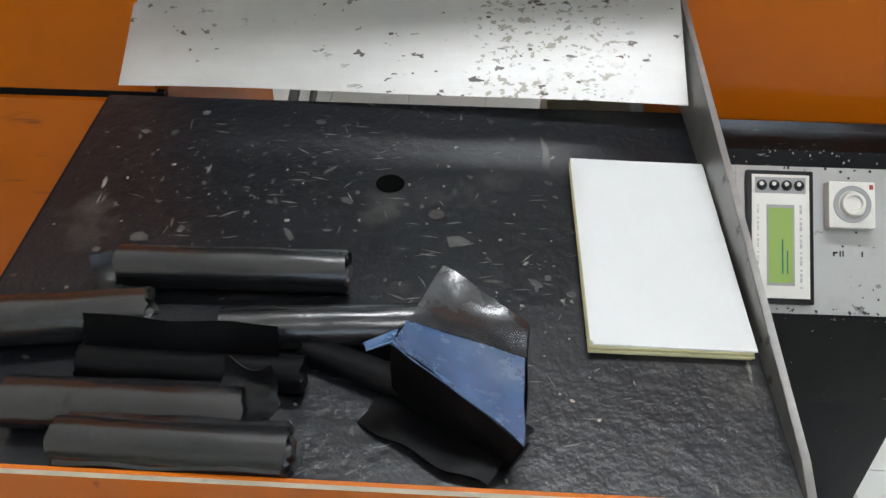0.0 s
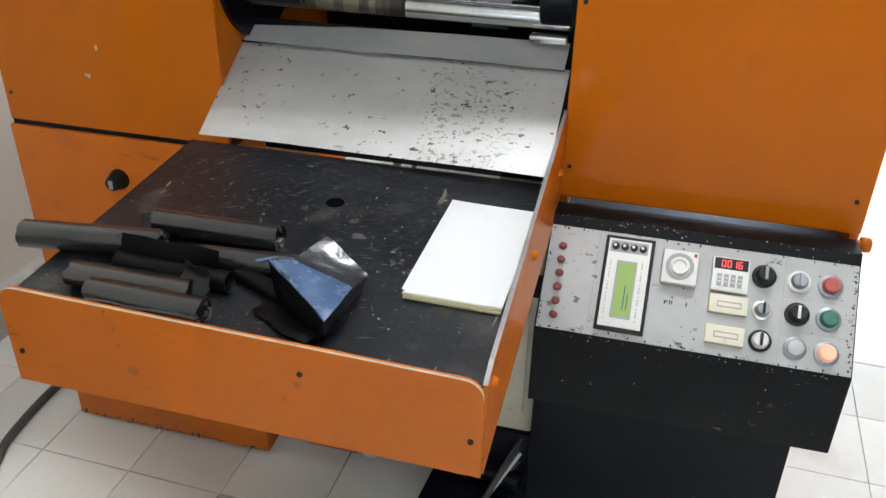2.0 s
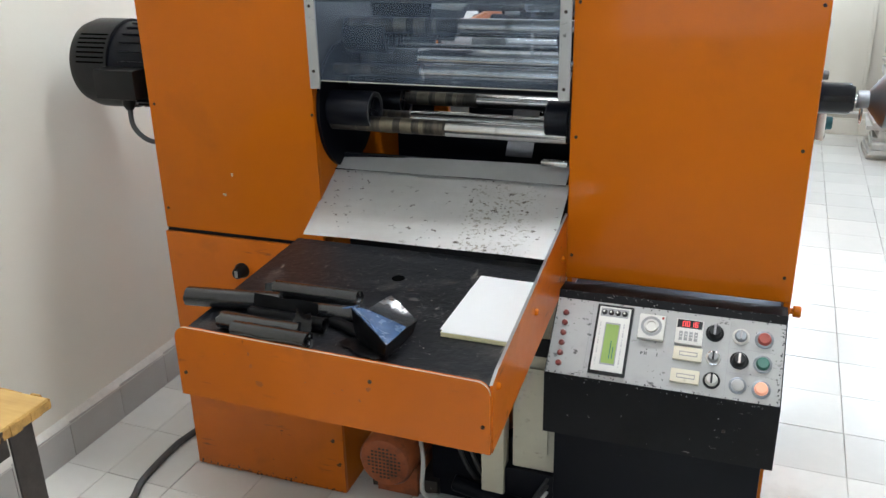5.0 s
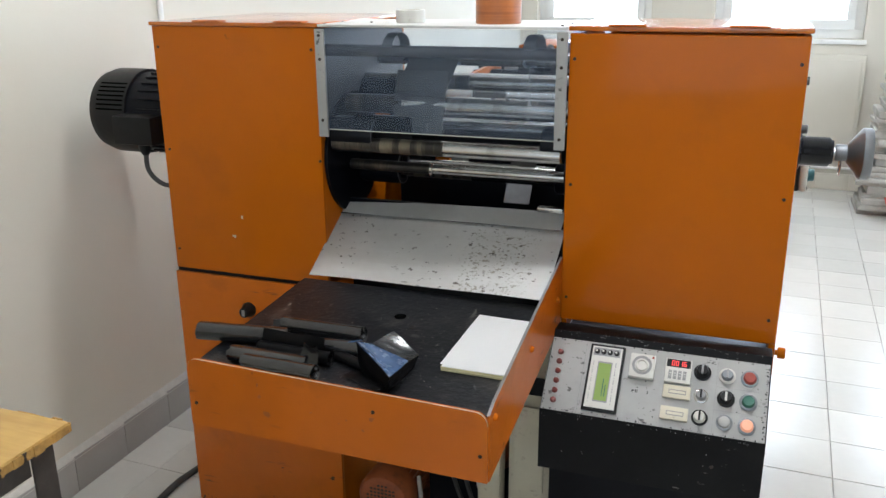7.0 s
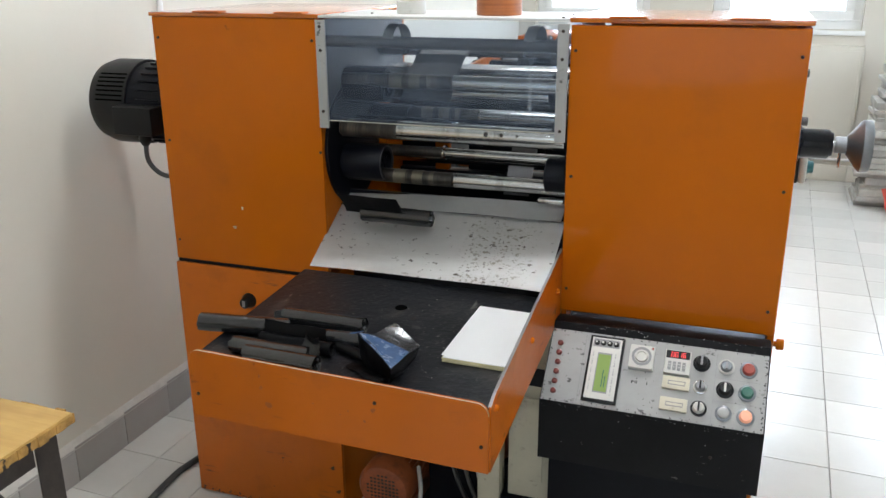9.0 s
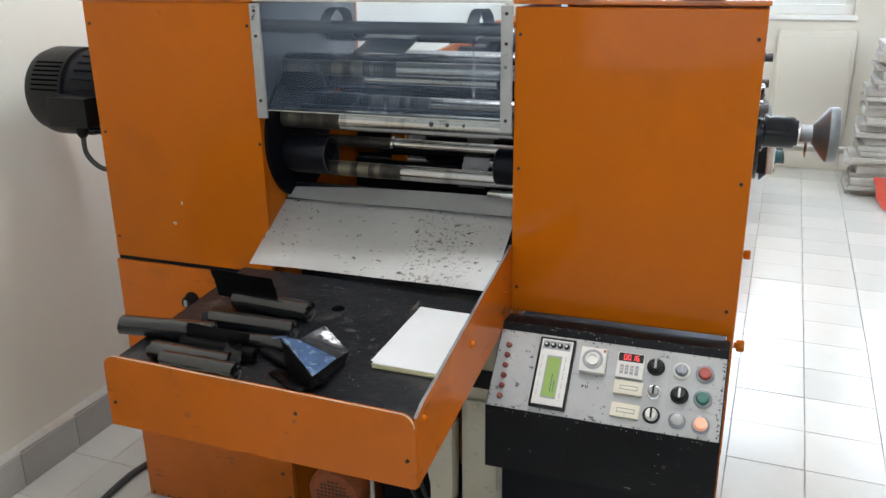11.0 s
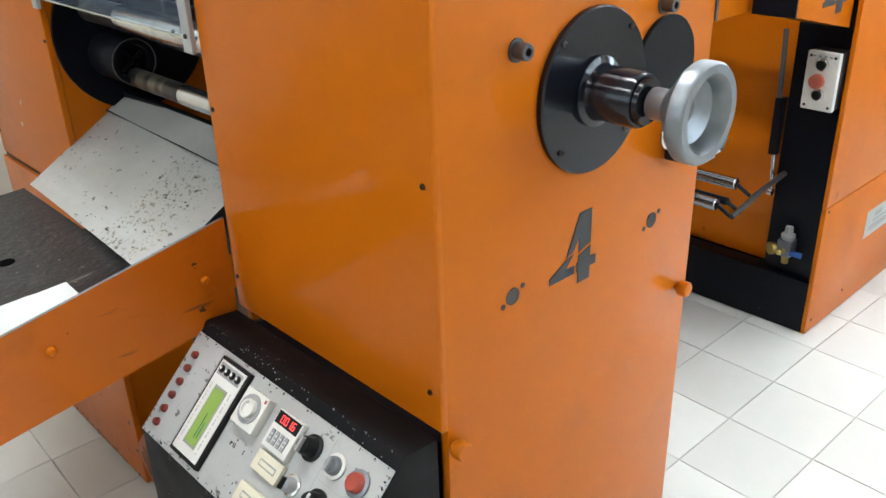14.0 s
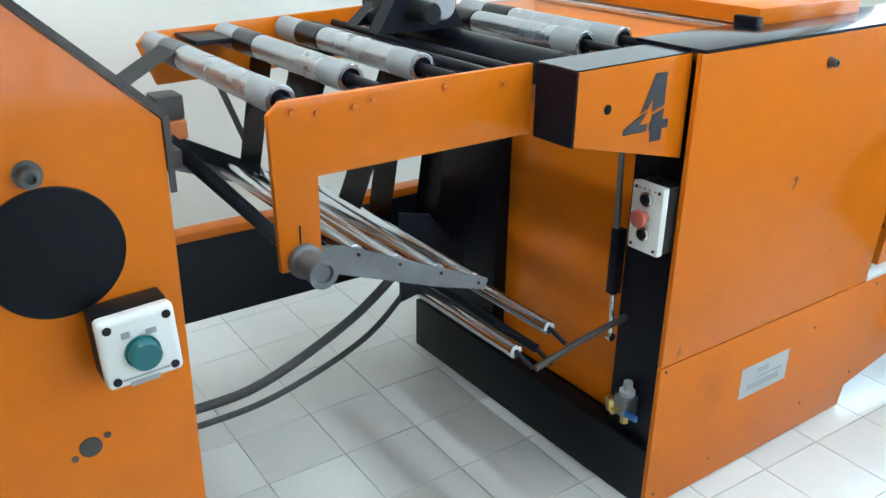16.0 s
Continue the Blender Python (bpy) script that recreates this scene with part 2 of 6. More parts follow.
WOOD = mat("varnished_yellow_board", (0.50, 0.31, 0.09), 0.42, vary=0.18, scale=5, bump=0.06, streak=((0.36, 0.20, 0.05), (3, 40, 40), 0.45, 0.7, 0.7))
CHIP = mat("worn_chipboard_edge", (0.36, 0.20, 0.05), 0.8, vary=0.4, scale=50, bump=0.5, marks=[((0.03, 0.02, 0.01), 60, 0.58, 0.64, 0, 1)])
RUST = mat("dark_rusty_steel", (0.035, 0.027, 0.022), 0.6, vary=0.4, scale=20, bump=0.2, marks=[((0.35, 0.32, 0.28), 30, 0.72, 0.74, 0, 1)])
MOTOR_OR = mat("oily_orange_motor_paint", (0.30, 0.075, 0.02), 0.45, vary=0.25, scale=12, bump=0.08, dirt=((0.06, 0.025, 0.012), 14, 0.5, 0.7))
BROWNTAPE = mat("brown_tape_roll", (0.42, 0.13, 0.035), 0.35, vary=0.15, scale=20, bump=0.03, streak=((0.22, 0.06, 0.02), (2, 2, 90), 0.5, 0.7, 0.7))
PLATE = mat("brushed_label_plate", (0.40, 0.41, 0.40), 0.4, metal=0.5, vary=0.1, scale=40, bump=0.02)
INK = mat("black_stencil_paint", (0.016, 0.017, 0.02), 0.5, vary=0.3, scale=60, bump=0.0)
BRASS = mat("brass_fitting", (0.45, 0.33, 0.10), 0.35, metal=0.9, vary=0.2, scale=40, bump=0.02)
BLUEPL = mat("blue_plastic", (0.02, 0.08, 0.28), 0.4, vary=0.1, scale=40, bump=0.02)
BLUEFILM = mat("blue_sheen_film", (0.035, 0.085, 0.20), 0.14, vary=0.3, scale=10, bump=0.4, bscale=20)
BALE = mat("grey_card_bales", (0.42, 0.40, 0.36), 0.8, vary=0.25, scale=6, bump=0.2)
REDBALE = mat("red_plastic_sheeting", (0.55, 0.08, 0.05), 0.4, vary=0.2, scale=8, bump=0.2)
HOOD = clear("scratched_clear_guard", (0.42, 0.52, 0.70), 0.07, 0.062)
SMEAR = clear("dried_smear", (0.75, 0.78, 0.82), 0.5, 0.17)
PANE = clear("window_pane", (0.8, 0.85, 0.9), 0.05, 0.05)


def tile_material():
    m = mat("pale_floor_tile", (0.60, 0.585, 0.54), 0.22, vary=0.05, scale=3.5, bump=0.02, bscale=30, dirt=((0.42, 0.39, 0.34), 4, 0.60, 0.8),
            marks=[((0.24, 0.2, 0.16), 22, 0.74, 0.77, 0.5, 3)])
    nt = m.node_tree
    info, r, h = nt.nodes.new("ShaderNodeObjectInfo"), nt.nodes.new("ShaderNodeMapRange"), nt.nodes.new("ShaderNodeHueSaturation")
    r.inputs["To Min"].default_value, r.inputs["To Max"].default_value = 0.92, 1.06
    nt.links.new(info.outputs["Random"], r.inputs["Value"])
    nt.links.new(r.outputs[0], h.inputs["Value"])
    b = nt.nodes["Principled BSDF"]
    nt.links.new(b.inputs["Base Color"].links[0].from_socket, h.inputs["Color"])
    nt.links.new(h.outputs[0], b.inputs["Base Color"])
    return m


TILE = tile_material()
LID = mat("glossy_orange_lid", (0.47, 0.115, 0.004), 0.22, vary=0.06, scale=3, bump=0.02, bscale=120, coat=0.9, spec=0.5)


# ---- mesh helpers ----
def quad_box(bm, x0, x1, y0, y1, z0, z1):
    v = [bm.verts.new(p) for p in ((x0, y0, z0), (x1, y0, z0), (x1, y1, z0), (x0, y1, z0), (x0, y0, z1), (x1, y0, z1), (x1, y1, z1), (x0, y1, z1))]
    for f in ((0, 3, 2, 1), (4, 5, 6, 7), (0, 1, 5, 4), (1, 2, 6, 5), (2, 3, 7, 6), (3, 0, 4, 7)):
        bm.faces.new([v[i] for i in f])


def box(x0, x1, y0, y1, z0, z1, bevel=0.0, seg=2):
    bm = bmesh.new()
    quad_box(bm, x0, x1, y0, y1, z0, z1)
    if bevel:
        bmesh.ops.bevel(bm, geom=bm.edges[:], offset=bevel, segments=seg, affect="EDGES", profile=0.6)
    return bm


def prism(points, axis, a, b, bevel=0.0):
    """A polygon in the plane across the axis (points as the two other coordinates, in xyz order), from a to b."""
    bm = bmesh.new()

    def at(p, d):
        q = list(p)
        q.insert("xyz".index(axis), d)
        return q
    lo, hi = [bm.verts.new(at(p, a)) for p in points], [bm.verts.new(at(p, b)) for p in points]
    bm.faces.new(lo)
    bm.faces.new(hi[::-1])
    n = len(points)
    for i in range(n):
        bm.faces.new((lo[i], hi[i], hi[(i + 1) % n], lo[(i + 1) % n]))
    bmesh.ops.recalc_face_normals(bm, faces=bm.faces[:])
    if bevel:
        bmesh.ops.bevel(bm, geom=bm.edges[:], offset=bevel, segments=2, affect="EDGES", profile=0.6)
    return bm


def lathe(p, d, profile, seg=32, bm=None):
    """Rings (distance along d, radius) from p; closed where a radius is 0."""
    bm = bm or bmesh.new()
    q = Vector(d).to_track_quat("Z", "Y").to_matrix()
    p = Vector(p)
    rings = []
    for h, r in profile:
        if r <= 0:
            rings.append([bm.verts.new(p + q @ Vector((0, 0, h)))])
        else:
            rings.append([bm.verts.new(p + q @ Vector((r * math.cos(2 * math.pi * i / seg), r * math.sin(2 * math.pi * i / seg), h))) for i in range(seg)])
    for a, b in zip(rings, rings[1:]):
        if len(a) == 1 and len(b) == 1:
            continue
        for i in range(seg):
            j = (i + 1) % seg
            if len(a) == 1:
                bm.faces.new((a[0], b[j], b[i]))
            elif len(b) == 1:
                bm.faces.new((a[i], a[j], b[0]))
            else:
                bm.faces.new((a[i], a[j], b[j], b[i]))
    bmesh.ops.recalc_face_normals(bm, faces=bm.faces[:])
    return bm


def rod(p, q, r, seg=24, bev=0.0, bm=None):
    d = Vector(q) - Vector(p)
    n = d.length
    c = bev or min(r * 0.15, n * 0.2)
    return lathe(p, d, [(0, 0), (0, r - c), (c, r), (n - c, r), (n, r - c), (n, 0)], seg, bm)


def hose(points, r, seg=10, steps=10, bm=None):
    """A round cable through points, smoothed."""
    bm = bm or bmesh.new()
    P = [Vector(p) for p in points]
    P = [P[0] * 2 - P[1]] + P + [P[-1] * 2 - P[-2]]
    line = []
    for i in range(1, len(P) - 2):
        for k in range(steps):
            t = k / steps
            a, b, c, d = P[i - 1:i + 3]
            line.append(0.5 * ((2 * b) + (c - a) * t + (2 * a - 5 * b + 4 * c - d) * t * t + (3 * b - a - 3 * c + d) * t ** 3))
    line.append(P[-2])
    rings, up = [], Vector((0.13, 0.2, 0.97))
    for i, p in enumerate(line):
        d = (line[min(i + 1, len(line) - 1)] - line[max(i - 1, 0)]).normalized()
        u = d.cross(up).normalized() if abs(d.dot(up)) < 0.98 else d.cross(Vector((1, 0, 0))).normalized()
        w = d.cross(u)
        rings.append([bm.verts.new(p + r * (u * math.cos(2 * math.pi * k / seg) + w * math.sin(2 * math.pi * k / seg))) for k in range(seg)])
    for a, b in zip(rings, rings[1:]):
        for i in range(seg):
            bm.faces.new((a[i], a[(i + 1) % seg], b[(i + 1) % seg], b[i]))
    bm.faces.new(rings[0])
    bm.faces.new(rings[-1][::-1])
    bmesh.ops.recalc_face_normals(bm, faces=bm.faces[:])
    return bm


def join(*bms):
    out = bmesh.new()
    for b in bms:
        me = bpy.data.meshes.new("tmp")
        b.to_mesh(me)
        out.from_mesh(me)
        bpy.data.meshes.remove(me)
        b.free()
    return out


def moved(bm, m):
    bmesh.ops.transform(bm, matrix=m, verts=bm.verts[:])
    return bm


def mesh(name, bm, material, smooth=40):
    me = bpy.data.meshes.new(name)
    bm.normal_update()
    for e in bm.edges:
        e.smooth = len(e.link_faces) == 2 and e.calc_face_angle(0) < radians(smooth)
    for f in bm.faces:
        f.smooth = True
    bm.to_mesh(me)
    bm.free()
    me.materials.append(material)
    return me


def thing(name, label, category, at=(0, 0, 0), group="", kind=""):
    ob = new(name)
    ob.empty_display_size = 0.05
    ob.location = at
    return tagged(ob, label, category, group, kind)


def part(name, bm, material, parent, label="", smooth=40):
    """One mesh object under a thing or a part; bm in the thing's own space shifted by its place."""
    ob = new(name, mesh(name, bm, material, smooth))
    ob.parent = parent
    if parent.parent is None:
        ob.matrix_parent_inverse = Matrix.Translation(parent.location).inverted()
    return tagged(ob, label)


def solo(name, bm, material, label, category, group="", kind="", smooth=40):
    return tagged(new(name, mesh(name, bm, material, smooth)), label, category, group, kind)


def shared(name, me, parent, m):
    """A further piece on shared mesh data, at the world pose m."""
    ob = new(name, me)
    ob.parent = parent
    if parent.parent is None:
        ob.matrix_parent_inverse = Matrix.Translation(parent.location).inverted()
    ob.matrix_basis = m
    return ob


def lettering(text, size, material, name, parent, m, thick=0.0006):
    cu = bpy.data.curves.new(name, "FONT")
    cu.body, cu.size, cu.extrude, cu.align_x, cu.align_y = text, size, thick, "CENTER", "CENTER"
    tmp = bpy.data.objects.new(name, cu)
    me = bpy.data.meshes.new_from_object(tmp)
    bpy.data.objects.remove(tmp)
    me.materials.clear()
    me.materials.append(material)
    return shared(name, me, parent, m)


BOLT = mesh("bolt", join(lathe((0, 0, 0), (0, 0, 1), [(0, 0.0034), (0.0016, 0.0034), (0.0022, 0.0029), (0.0022, 0.0018), (0.0009, 0.0016), (0.0009, 0)], 12)), mat("dull_brown_screw", (0.030, 0.017, 0.010), 0.5, metal=0.3))
BOLT_BIG = mesh("bolt", lathe((0, 0, 0), (0, 0, 1), [(0, 0.0125), (0.002, 0.0125), (0.002, 0.009), (0.016, 0.009), (0.017, 0.008), (0.017, 0.0045), (0.009, 0.0045), (0.009, 0)], 18), mat("dark_socket_bolt", (0.10, 0.10, 0.10), 0.35, metal=0.8))
BOLT_OR = mesh("bolt", lathe((0, 0, 0), (0, 0, 1), [(0, 0.0068), (0.003, 0.0066), (0.0062, 0.004), (0.0066, 0)], 14), ORANGE)
FACE_S = pose(0, 0, 0, 90, 0, 0)      # +z turned to the south
FACE_E = pose(0, 0, 0, 0, 90, 0)      # +z turned to the east


def bolts(parent, places, turn=FACE_S, me=None, name="bolt"):
    for p in places:
        shared(name, me or BOLT, parent, Matrix.Translation(p) @ turn)


# ---- the room ----
WX, EX, SY, NY, CZ = -1.358, 2.6, -3.5, 4.30, 2.75
FALL = 0.028      # the floor falls a little to the south
ROOM = Matrix.Translation((WX, 0, 0)) @ Matrix.Rotation(radians(-1.6), 4, "Z") @ Matrix.Translation((-WX, 0, 0))


def zf(y):
    return FALL * min(0.0, y - 1.525)


PX, PY = WX + 0.0145, 0.487      # the conduit on the west wall


def room():
    solo("ceiling", box(WX - 0.2, EX + 0.2, SY - 0.2, NY + 0.2, CZ, CZ + 0.12), WHITEP, "plain white painted ceiling over the workshop", "ceiling", kind="structure")
    solo("wall_west", box(WX - 0.2, WX, SY, NY, -0.2, CZ), WALLP, "cream painted plaster wall beside the machine", "wall", kind="structure")
    bm = bmesh.new()
    for y0, y1, z0, z1 in ((SY, 0.7, -0.2, CZ), (0.7, 3.1, -0.2, 1.0), (0.7, 3.1, 2.4, CZ), (3.1, NY, -0.2, CZ)):
        quad_box(bm, EX, EX + 0.2, y0, y1, z0, z1)
    solo("wall_east", bm, WALLP, "cream painted plaster wall with a wide window", "wall", kind="structure")

    def pierced(name, y0, y1, openings, z0, z1, label):
        bm, x = bmesh.new(), WX - 0.2
        for a, b in openings:
            quad_box(bm, x, a, y0, y1, -0.2, CZ)
            quad_box(bm, a, b, y0, y1, -0.2, z0)
            quad_box(bm, a, b, y0, y1, z1, CZ)
            x = b
        quad_box(bm, x, EX + 0.2, y0, y1, -0.2, CZ)
        return solo(name, bm, WALLP, label, "wall", kind="structure")
    pierced("wall_north", NY, NY + 0.2, [(-1.24, -0.46), (-0.06, 0.83), (1.10, 1.99)], 0.95, 2.4, "cream painted plaster wall with three windows")
    pierced("wall_south", SY - 0.2, SY, [(-0.9, 2.1)], 1.1, 2.4, "cream painted plaster wall with a wide window")

    def window(name, x0, x1, y0, y1, z0, z1, mid):
        w = thing(name, "white framed window with bright daylight behind it", "window", ((x0 + x1) / 2, (y0 + y1) / 2, z0), kind="structure")
        d = (y0 + y1) / 2
        f = join(box(x0, x1, d - 0.03, d + 0.03, z0, z0 + 0.055, 0.004), box(x0, x1, d - 0.03, d + 0.03, z1 - 0.055, z1, 0.004),
                 box(x0, x0 + 0.055, d - 0.03, d + 0.03, z0 + 0.055, z1 - 0.055, 0.004), box(x1 - 0.055, x1, d - 0.03, d + 0.03, z0 + 0.055, z1 - 0.055, 0.004))
        part("window_frame", f, WHITEP, w)
        a = x0 + 0.055
        n = mid
        step = (x1 - x0 - 0.11) / n
        for i in range(n):
            u, v = a + i * step, a + (i + 1) * step
            s = join(box(u, v, d - 0.045, d - 0.005, z0 + 0.058, z0 + 0.115, 0.004), box(u, v, d - 0.045, d - 0.005, z1 - 0.115, z1 - 0.058, 0.004),
                     box(u, u + 0.05, d - 0.045, d - 0.005, z0 + 0.115, z1 - 0.115, 0.004), box(v - 0.05, v, d - 0.045, d - 0.005, z0 + 0.115, z1 - 0.115, 0.004))
            sash = part("sash", s, WHITEP, w)
            g = part("pane", box(u + 0.05, v - 0.05, d - 0.028, d - 0.022, z0 + 0.115, z1 - 0.115), PANE, sash)
            g.visible_shadow = False
        part("window_sill", box(x0 - 0.02, x1 + 0.02, min(y0, y1) - 0.015, max(y0, y1) - 0.1, z0 - 0.03, z0 - 0.002, 0.004), WHITEP, w)
    window("window_1", -1.24, -0.46, NY, NY + 0.2, 0.95, 2.4, 1)
    window("window_2", -0.06, 0.83, NY, NY + 0.2, 0.95, 2.4, 1)
    window("window_3", 1.10, 1.99, NY, NY + 0.2, 0.95, 2.4, 1)
    window("window_4", -0.9, 2.1, SY, SY - 0.2, 1.1, 2.4, 3)
    # unseen window, added to let in the extra east light
    e = thing("added_east_window", "white framed window with bright daylight behind it", "window", (EX + 0.1, 1.9, 1.0), kind="structure")
    part("window_frame", join(box(EX + 0.07, EX + 0.13, 0.7, 3.1, 1.0, 1.06), box(EX + 0.07, EX + 0.13, 0.7, 3.1, 2.34, 2.4), *[box(EX + 0.07, EX + 0.13, q, q + 0.06, 1.06, 2.34) for q in (0.7, 1.48, 2.26, 3.04)]), WHITEP, e)
    for q in (0.76, 1.54, 2.32):
        g = part("pane", box(EX + 0.097, EX + 0.103, q, q + 0.72, 1.06, 2.34), PANE, e)
        g.visible_shadow = False
    sky = glow("overcast_sky", (0.90, 0.95, 1.0), 4.0)
    solo("backdrop_east", box(4.0, 4.02, -2, 5.5, -0.5, 4.5), sky, "bright glowing sky sheet beyond the added east window", "sky", kind="structure")
    solo("backdrop_north", box(-3, 4, 5.6, 5.62, -0.5, 4.5), sky, "bright overcast sky beyond the windows", "sky", kind="structure")
    # grey glazed skirting along the west wall, a mortar bead on top
    base = thing("baseboard", "grey glazed tile skirting with a mortar bead on top", "skirting", (WX, 0, 0), kind="structure")
    me = mesh("skirting_tile", box(0, 0.014, 0.001, 0.199, -0.006, 0.107, 0.0015), SKIRT)
    for i in range(-17, 21):
        shared("skirting_tile", me, base, Matrix.Translation((WX, 0.125 + 0.2 * i, zf(0.225 + 0.2 * i))))
    bead = prism([(WX, 0.100), (WX + 0.0145, 0.100), (WX + 0.011, 0.112), (WX, 0.124)], "y", SY + 0.003, NY - 0.016)
    bmesh.ops.bisect_plane(bead, geom=bead.verts[:] + bead.edges[:] + bead.faces[:], plane_co=(0, 1.525, 0), plane_no=(0, 1, 0))
    for v in bead.verts:
        v.co.z += zf(v.co.y)
    part("mortar_bead", bead, CEMENT, base, "pale mortar bead")
    base2 = thing("baseboard", "cream skirting under the windows with a thin pipe above it", "skirting", (0, NY, 0), kind="structure")
    me = mesh("skirting_tile", box(0.001, 0.197, -0.014, 0, 0.002, 0.105, 0.0015), WALLP)
    for i in range(0, 19):
        shared("skirting_tile", me, base2, Matrix.Translation((WX + 0.016 + 0.2 * i, NY, 0)))
    solo("wall_pipe", rod((WX + 0.2, NY - 0.02, 0.145), (EX - 0.2, NY - 0.02, 0.145), 0.009), WHITEP, "thin white painted pipe along the wall above the skirting", "pipe")
    solo("conduit", join(rod((PX, PY, 0.125), (PX, PY, CZ - 0.002), 0.0085), *[box(PX - 0.014, PX + 0.0, PY - 0.012, PY + 0.012, z, z + 0.012, 0.002) for z in (0.6, 1.3, 2.0)]), WHITEP, "thin white conduit running up the plaster wall", "conduit")
    # flat white radiator-like panel on the north wall
    solo("wall_panel", join(box(0.42, 0.86, NY - 0.05, NY - 0.002, 0.22, 0.86, 0.008), box(0.44, 0.84, NY - 0.056, NY - 0.049, 0.25, 0.83, 0.006)), WALLP,
         "flat cream painted panel fixed under the window", "wall panel")
    for lx, ly, lw in LAMPS:
        lamp = thing("ceiling_lamp", "slim white ceiling lamp with a lit diffuser", "ceiling lamp", (lx, ly, CZ), group="ceiling lamps")
        part("body", box(lx - 0.62, lx + 0.62, ly - 0.09, ly + 0.09, CZ - 0.03, CZ - 0.001, 0.004), WHITEP, lamp)
        part("diffuser", box(lx - 0.6, lx + 0.6, ly - 0.07, ly + 0.07, CZ - 0.036, CZ - 0.029), glow("lit_diffuser", (1.0, 0.97, 0.9), 2.5), lamp)


before = set(scene.objects)
room()
for ob in [o for o in scene.objects if o not in before and o.parent is None]:
    ob.matrix_basis = ROOM @ ob.matrix_basis


# ---- the winding machine: two orange towers ----
def flakes(count, seed, spot, size, thick=0.0003):
    """Scattered thin irregular flakes; spot(rng) gives a flake's middle in the plane."""
    rng = random.Random(seed)
    bm = bmesh.new()
    for _ in range(count):
        (u, v), r, n, e = spot(rng), size * rng.uniform(0.35, 1.6), rng.randint(5, 7), rng.uniform(0.35, 1.0)
        turn = rng.uniform(0, 3.14)
        ring = []
        for k in range(n):
            a, q = 2 * math.pi * k / n, r * rng.uniform(0.5, 1.1)
            x, y = q * math.cos(a), q * e * math.sin(a)
            ring.append((u + x * math.cos(turn) - y * math.sin(turn), v + x * math.sin(turn) + y * math.cos(turn)))
        low = [bm.verts.new((x, y, 0)) for x, y in ring]
        top = [bm.verts.new((x, y, thick)) for x, y in ring]
        bm.faces.new(top)
        for k in range(n):
            bm.faces.new((low[k], low[(k + 1) % n], top[(k + 1) % n], top[k]))
    return bm


def left_tower():
    t = thing("left_tower", "orange enamelled steel machine tower with a locked lower door", "machine tower", (-0.77, 0.25, 0))
    part("front_panel", box(-0.985, -0.558, 0, 0.012, 0.646, 1.238, 0.002), ORANGE, t)
    part("inner_side_panel", prism([(0.0125, 0.72), (0.0125, 1.236), (0.5, 1.236), (0.5, 0.66), (0.05, 0.66)], "x", -0.569, -0.558), ORANGE, t)
    part("outer_side_panel", box(-0.985, -0.974, 0.0125, 0.5, 0.646, 1.236, 0.001), ORANGE, t)
    part("rear_panel", box(-0.973, -0.570, 0.489, 0.5, 0.646, 1.236), ORANGE, t)
    # black strip added as the shade in the gap above the door
    part("seam_strip", box(-0.984, -0.5505, 0.003, 0.0100, 0.6365, 0.6455), BLACK, t, "black strip standing in for the gap's shade")
    part("inner_liner", prism([(0.02, 1.01), (0.02, 1.235), (0.49, 1.235), (0.49, 1.01)], "x", -0.5578, -0.5572), DARKBAR, t, "dark grey inner lining")
    lid = part("top_lid", box(-0.990, -0.552, -0.004, 0.505, 1.2385, 1.2475, 0.002), LID, t, "glossy orange lid")
    for x in (-0.83, -0.62):
        part("hinge_tab", box(x - 0.035, x + 0.035, -0.012, 0.02, 1.2478, 1.2515, 0.001), ORANGE_WORN, lid)
    door = part("door", box(-0.988, -0.545, -0.004, 0.010, -0.034, 0.636, 0.002), ORANGE_WORN, t)
    tagged(part("bottom_dirt", moved(flakes(80, 6, lambda r: (r.uniform(-0.98, -0.55), abs(r.gauss(0, 0.006))), 0.0032), Matrix.Translation((0, -0.0041, -0.033)) @ pose(0, 0, 0, 90, 0, 0)), RUST, door, "black grime along the lower edge"), kind="stuff")
    lock = part("lock", join(lathe((-0.78, -0.0045, 0.557), (0, -1, 0), [(0, 0.0), (0, 0.019), (0.006, 0.019), (0.012, 0.015), (0.026, 0.013), (0.028, 0.011), (0.028, 0)], 24)), BLACKPL, door, "black round lock")
    part("key_slot", box(-0.784, -0.776, -0.0335, -0.0325, 0.549, 0.565), GREYPL, t)
    part("lower_body", box(-0.983, -0.549, 0.0105, 0.5, -0.050, 0.644), ORANGE, t)
    bolts(t, [(-0.57, -0.0005, 1.191), (-0.562, -0.0005, 0.944), (-0.982 + 0.012, -0.0005, 0.948), (-0.972, -0.0005, 0.696), (-0.972, -0.0005, 1.19)])
    # worn chips in the enamel
    for x, z, w, h in ((-0.784, 0.789, 0.004, 0.008), (-0.813, 0.742, 0.010, 0.004), (-0.808, 0.739, 0.004, 0.006)):
        part("paint_chip", box(x, x + w, -0.0008, 0.0002, z, z + h, 0.0003), CREAM, t)


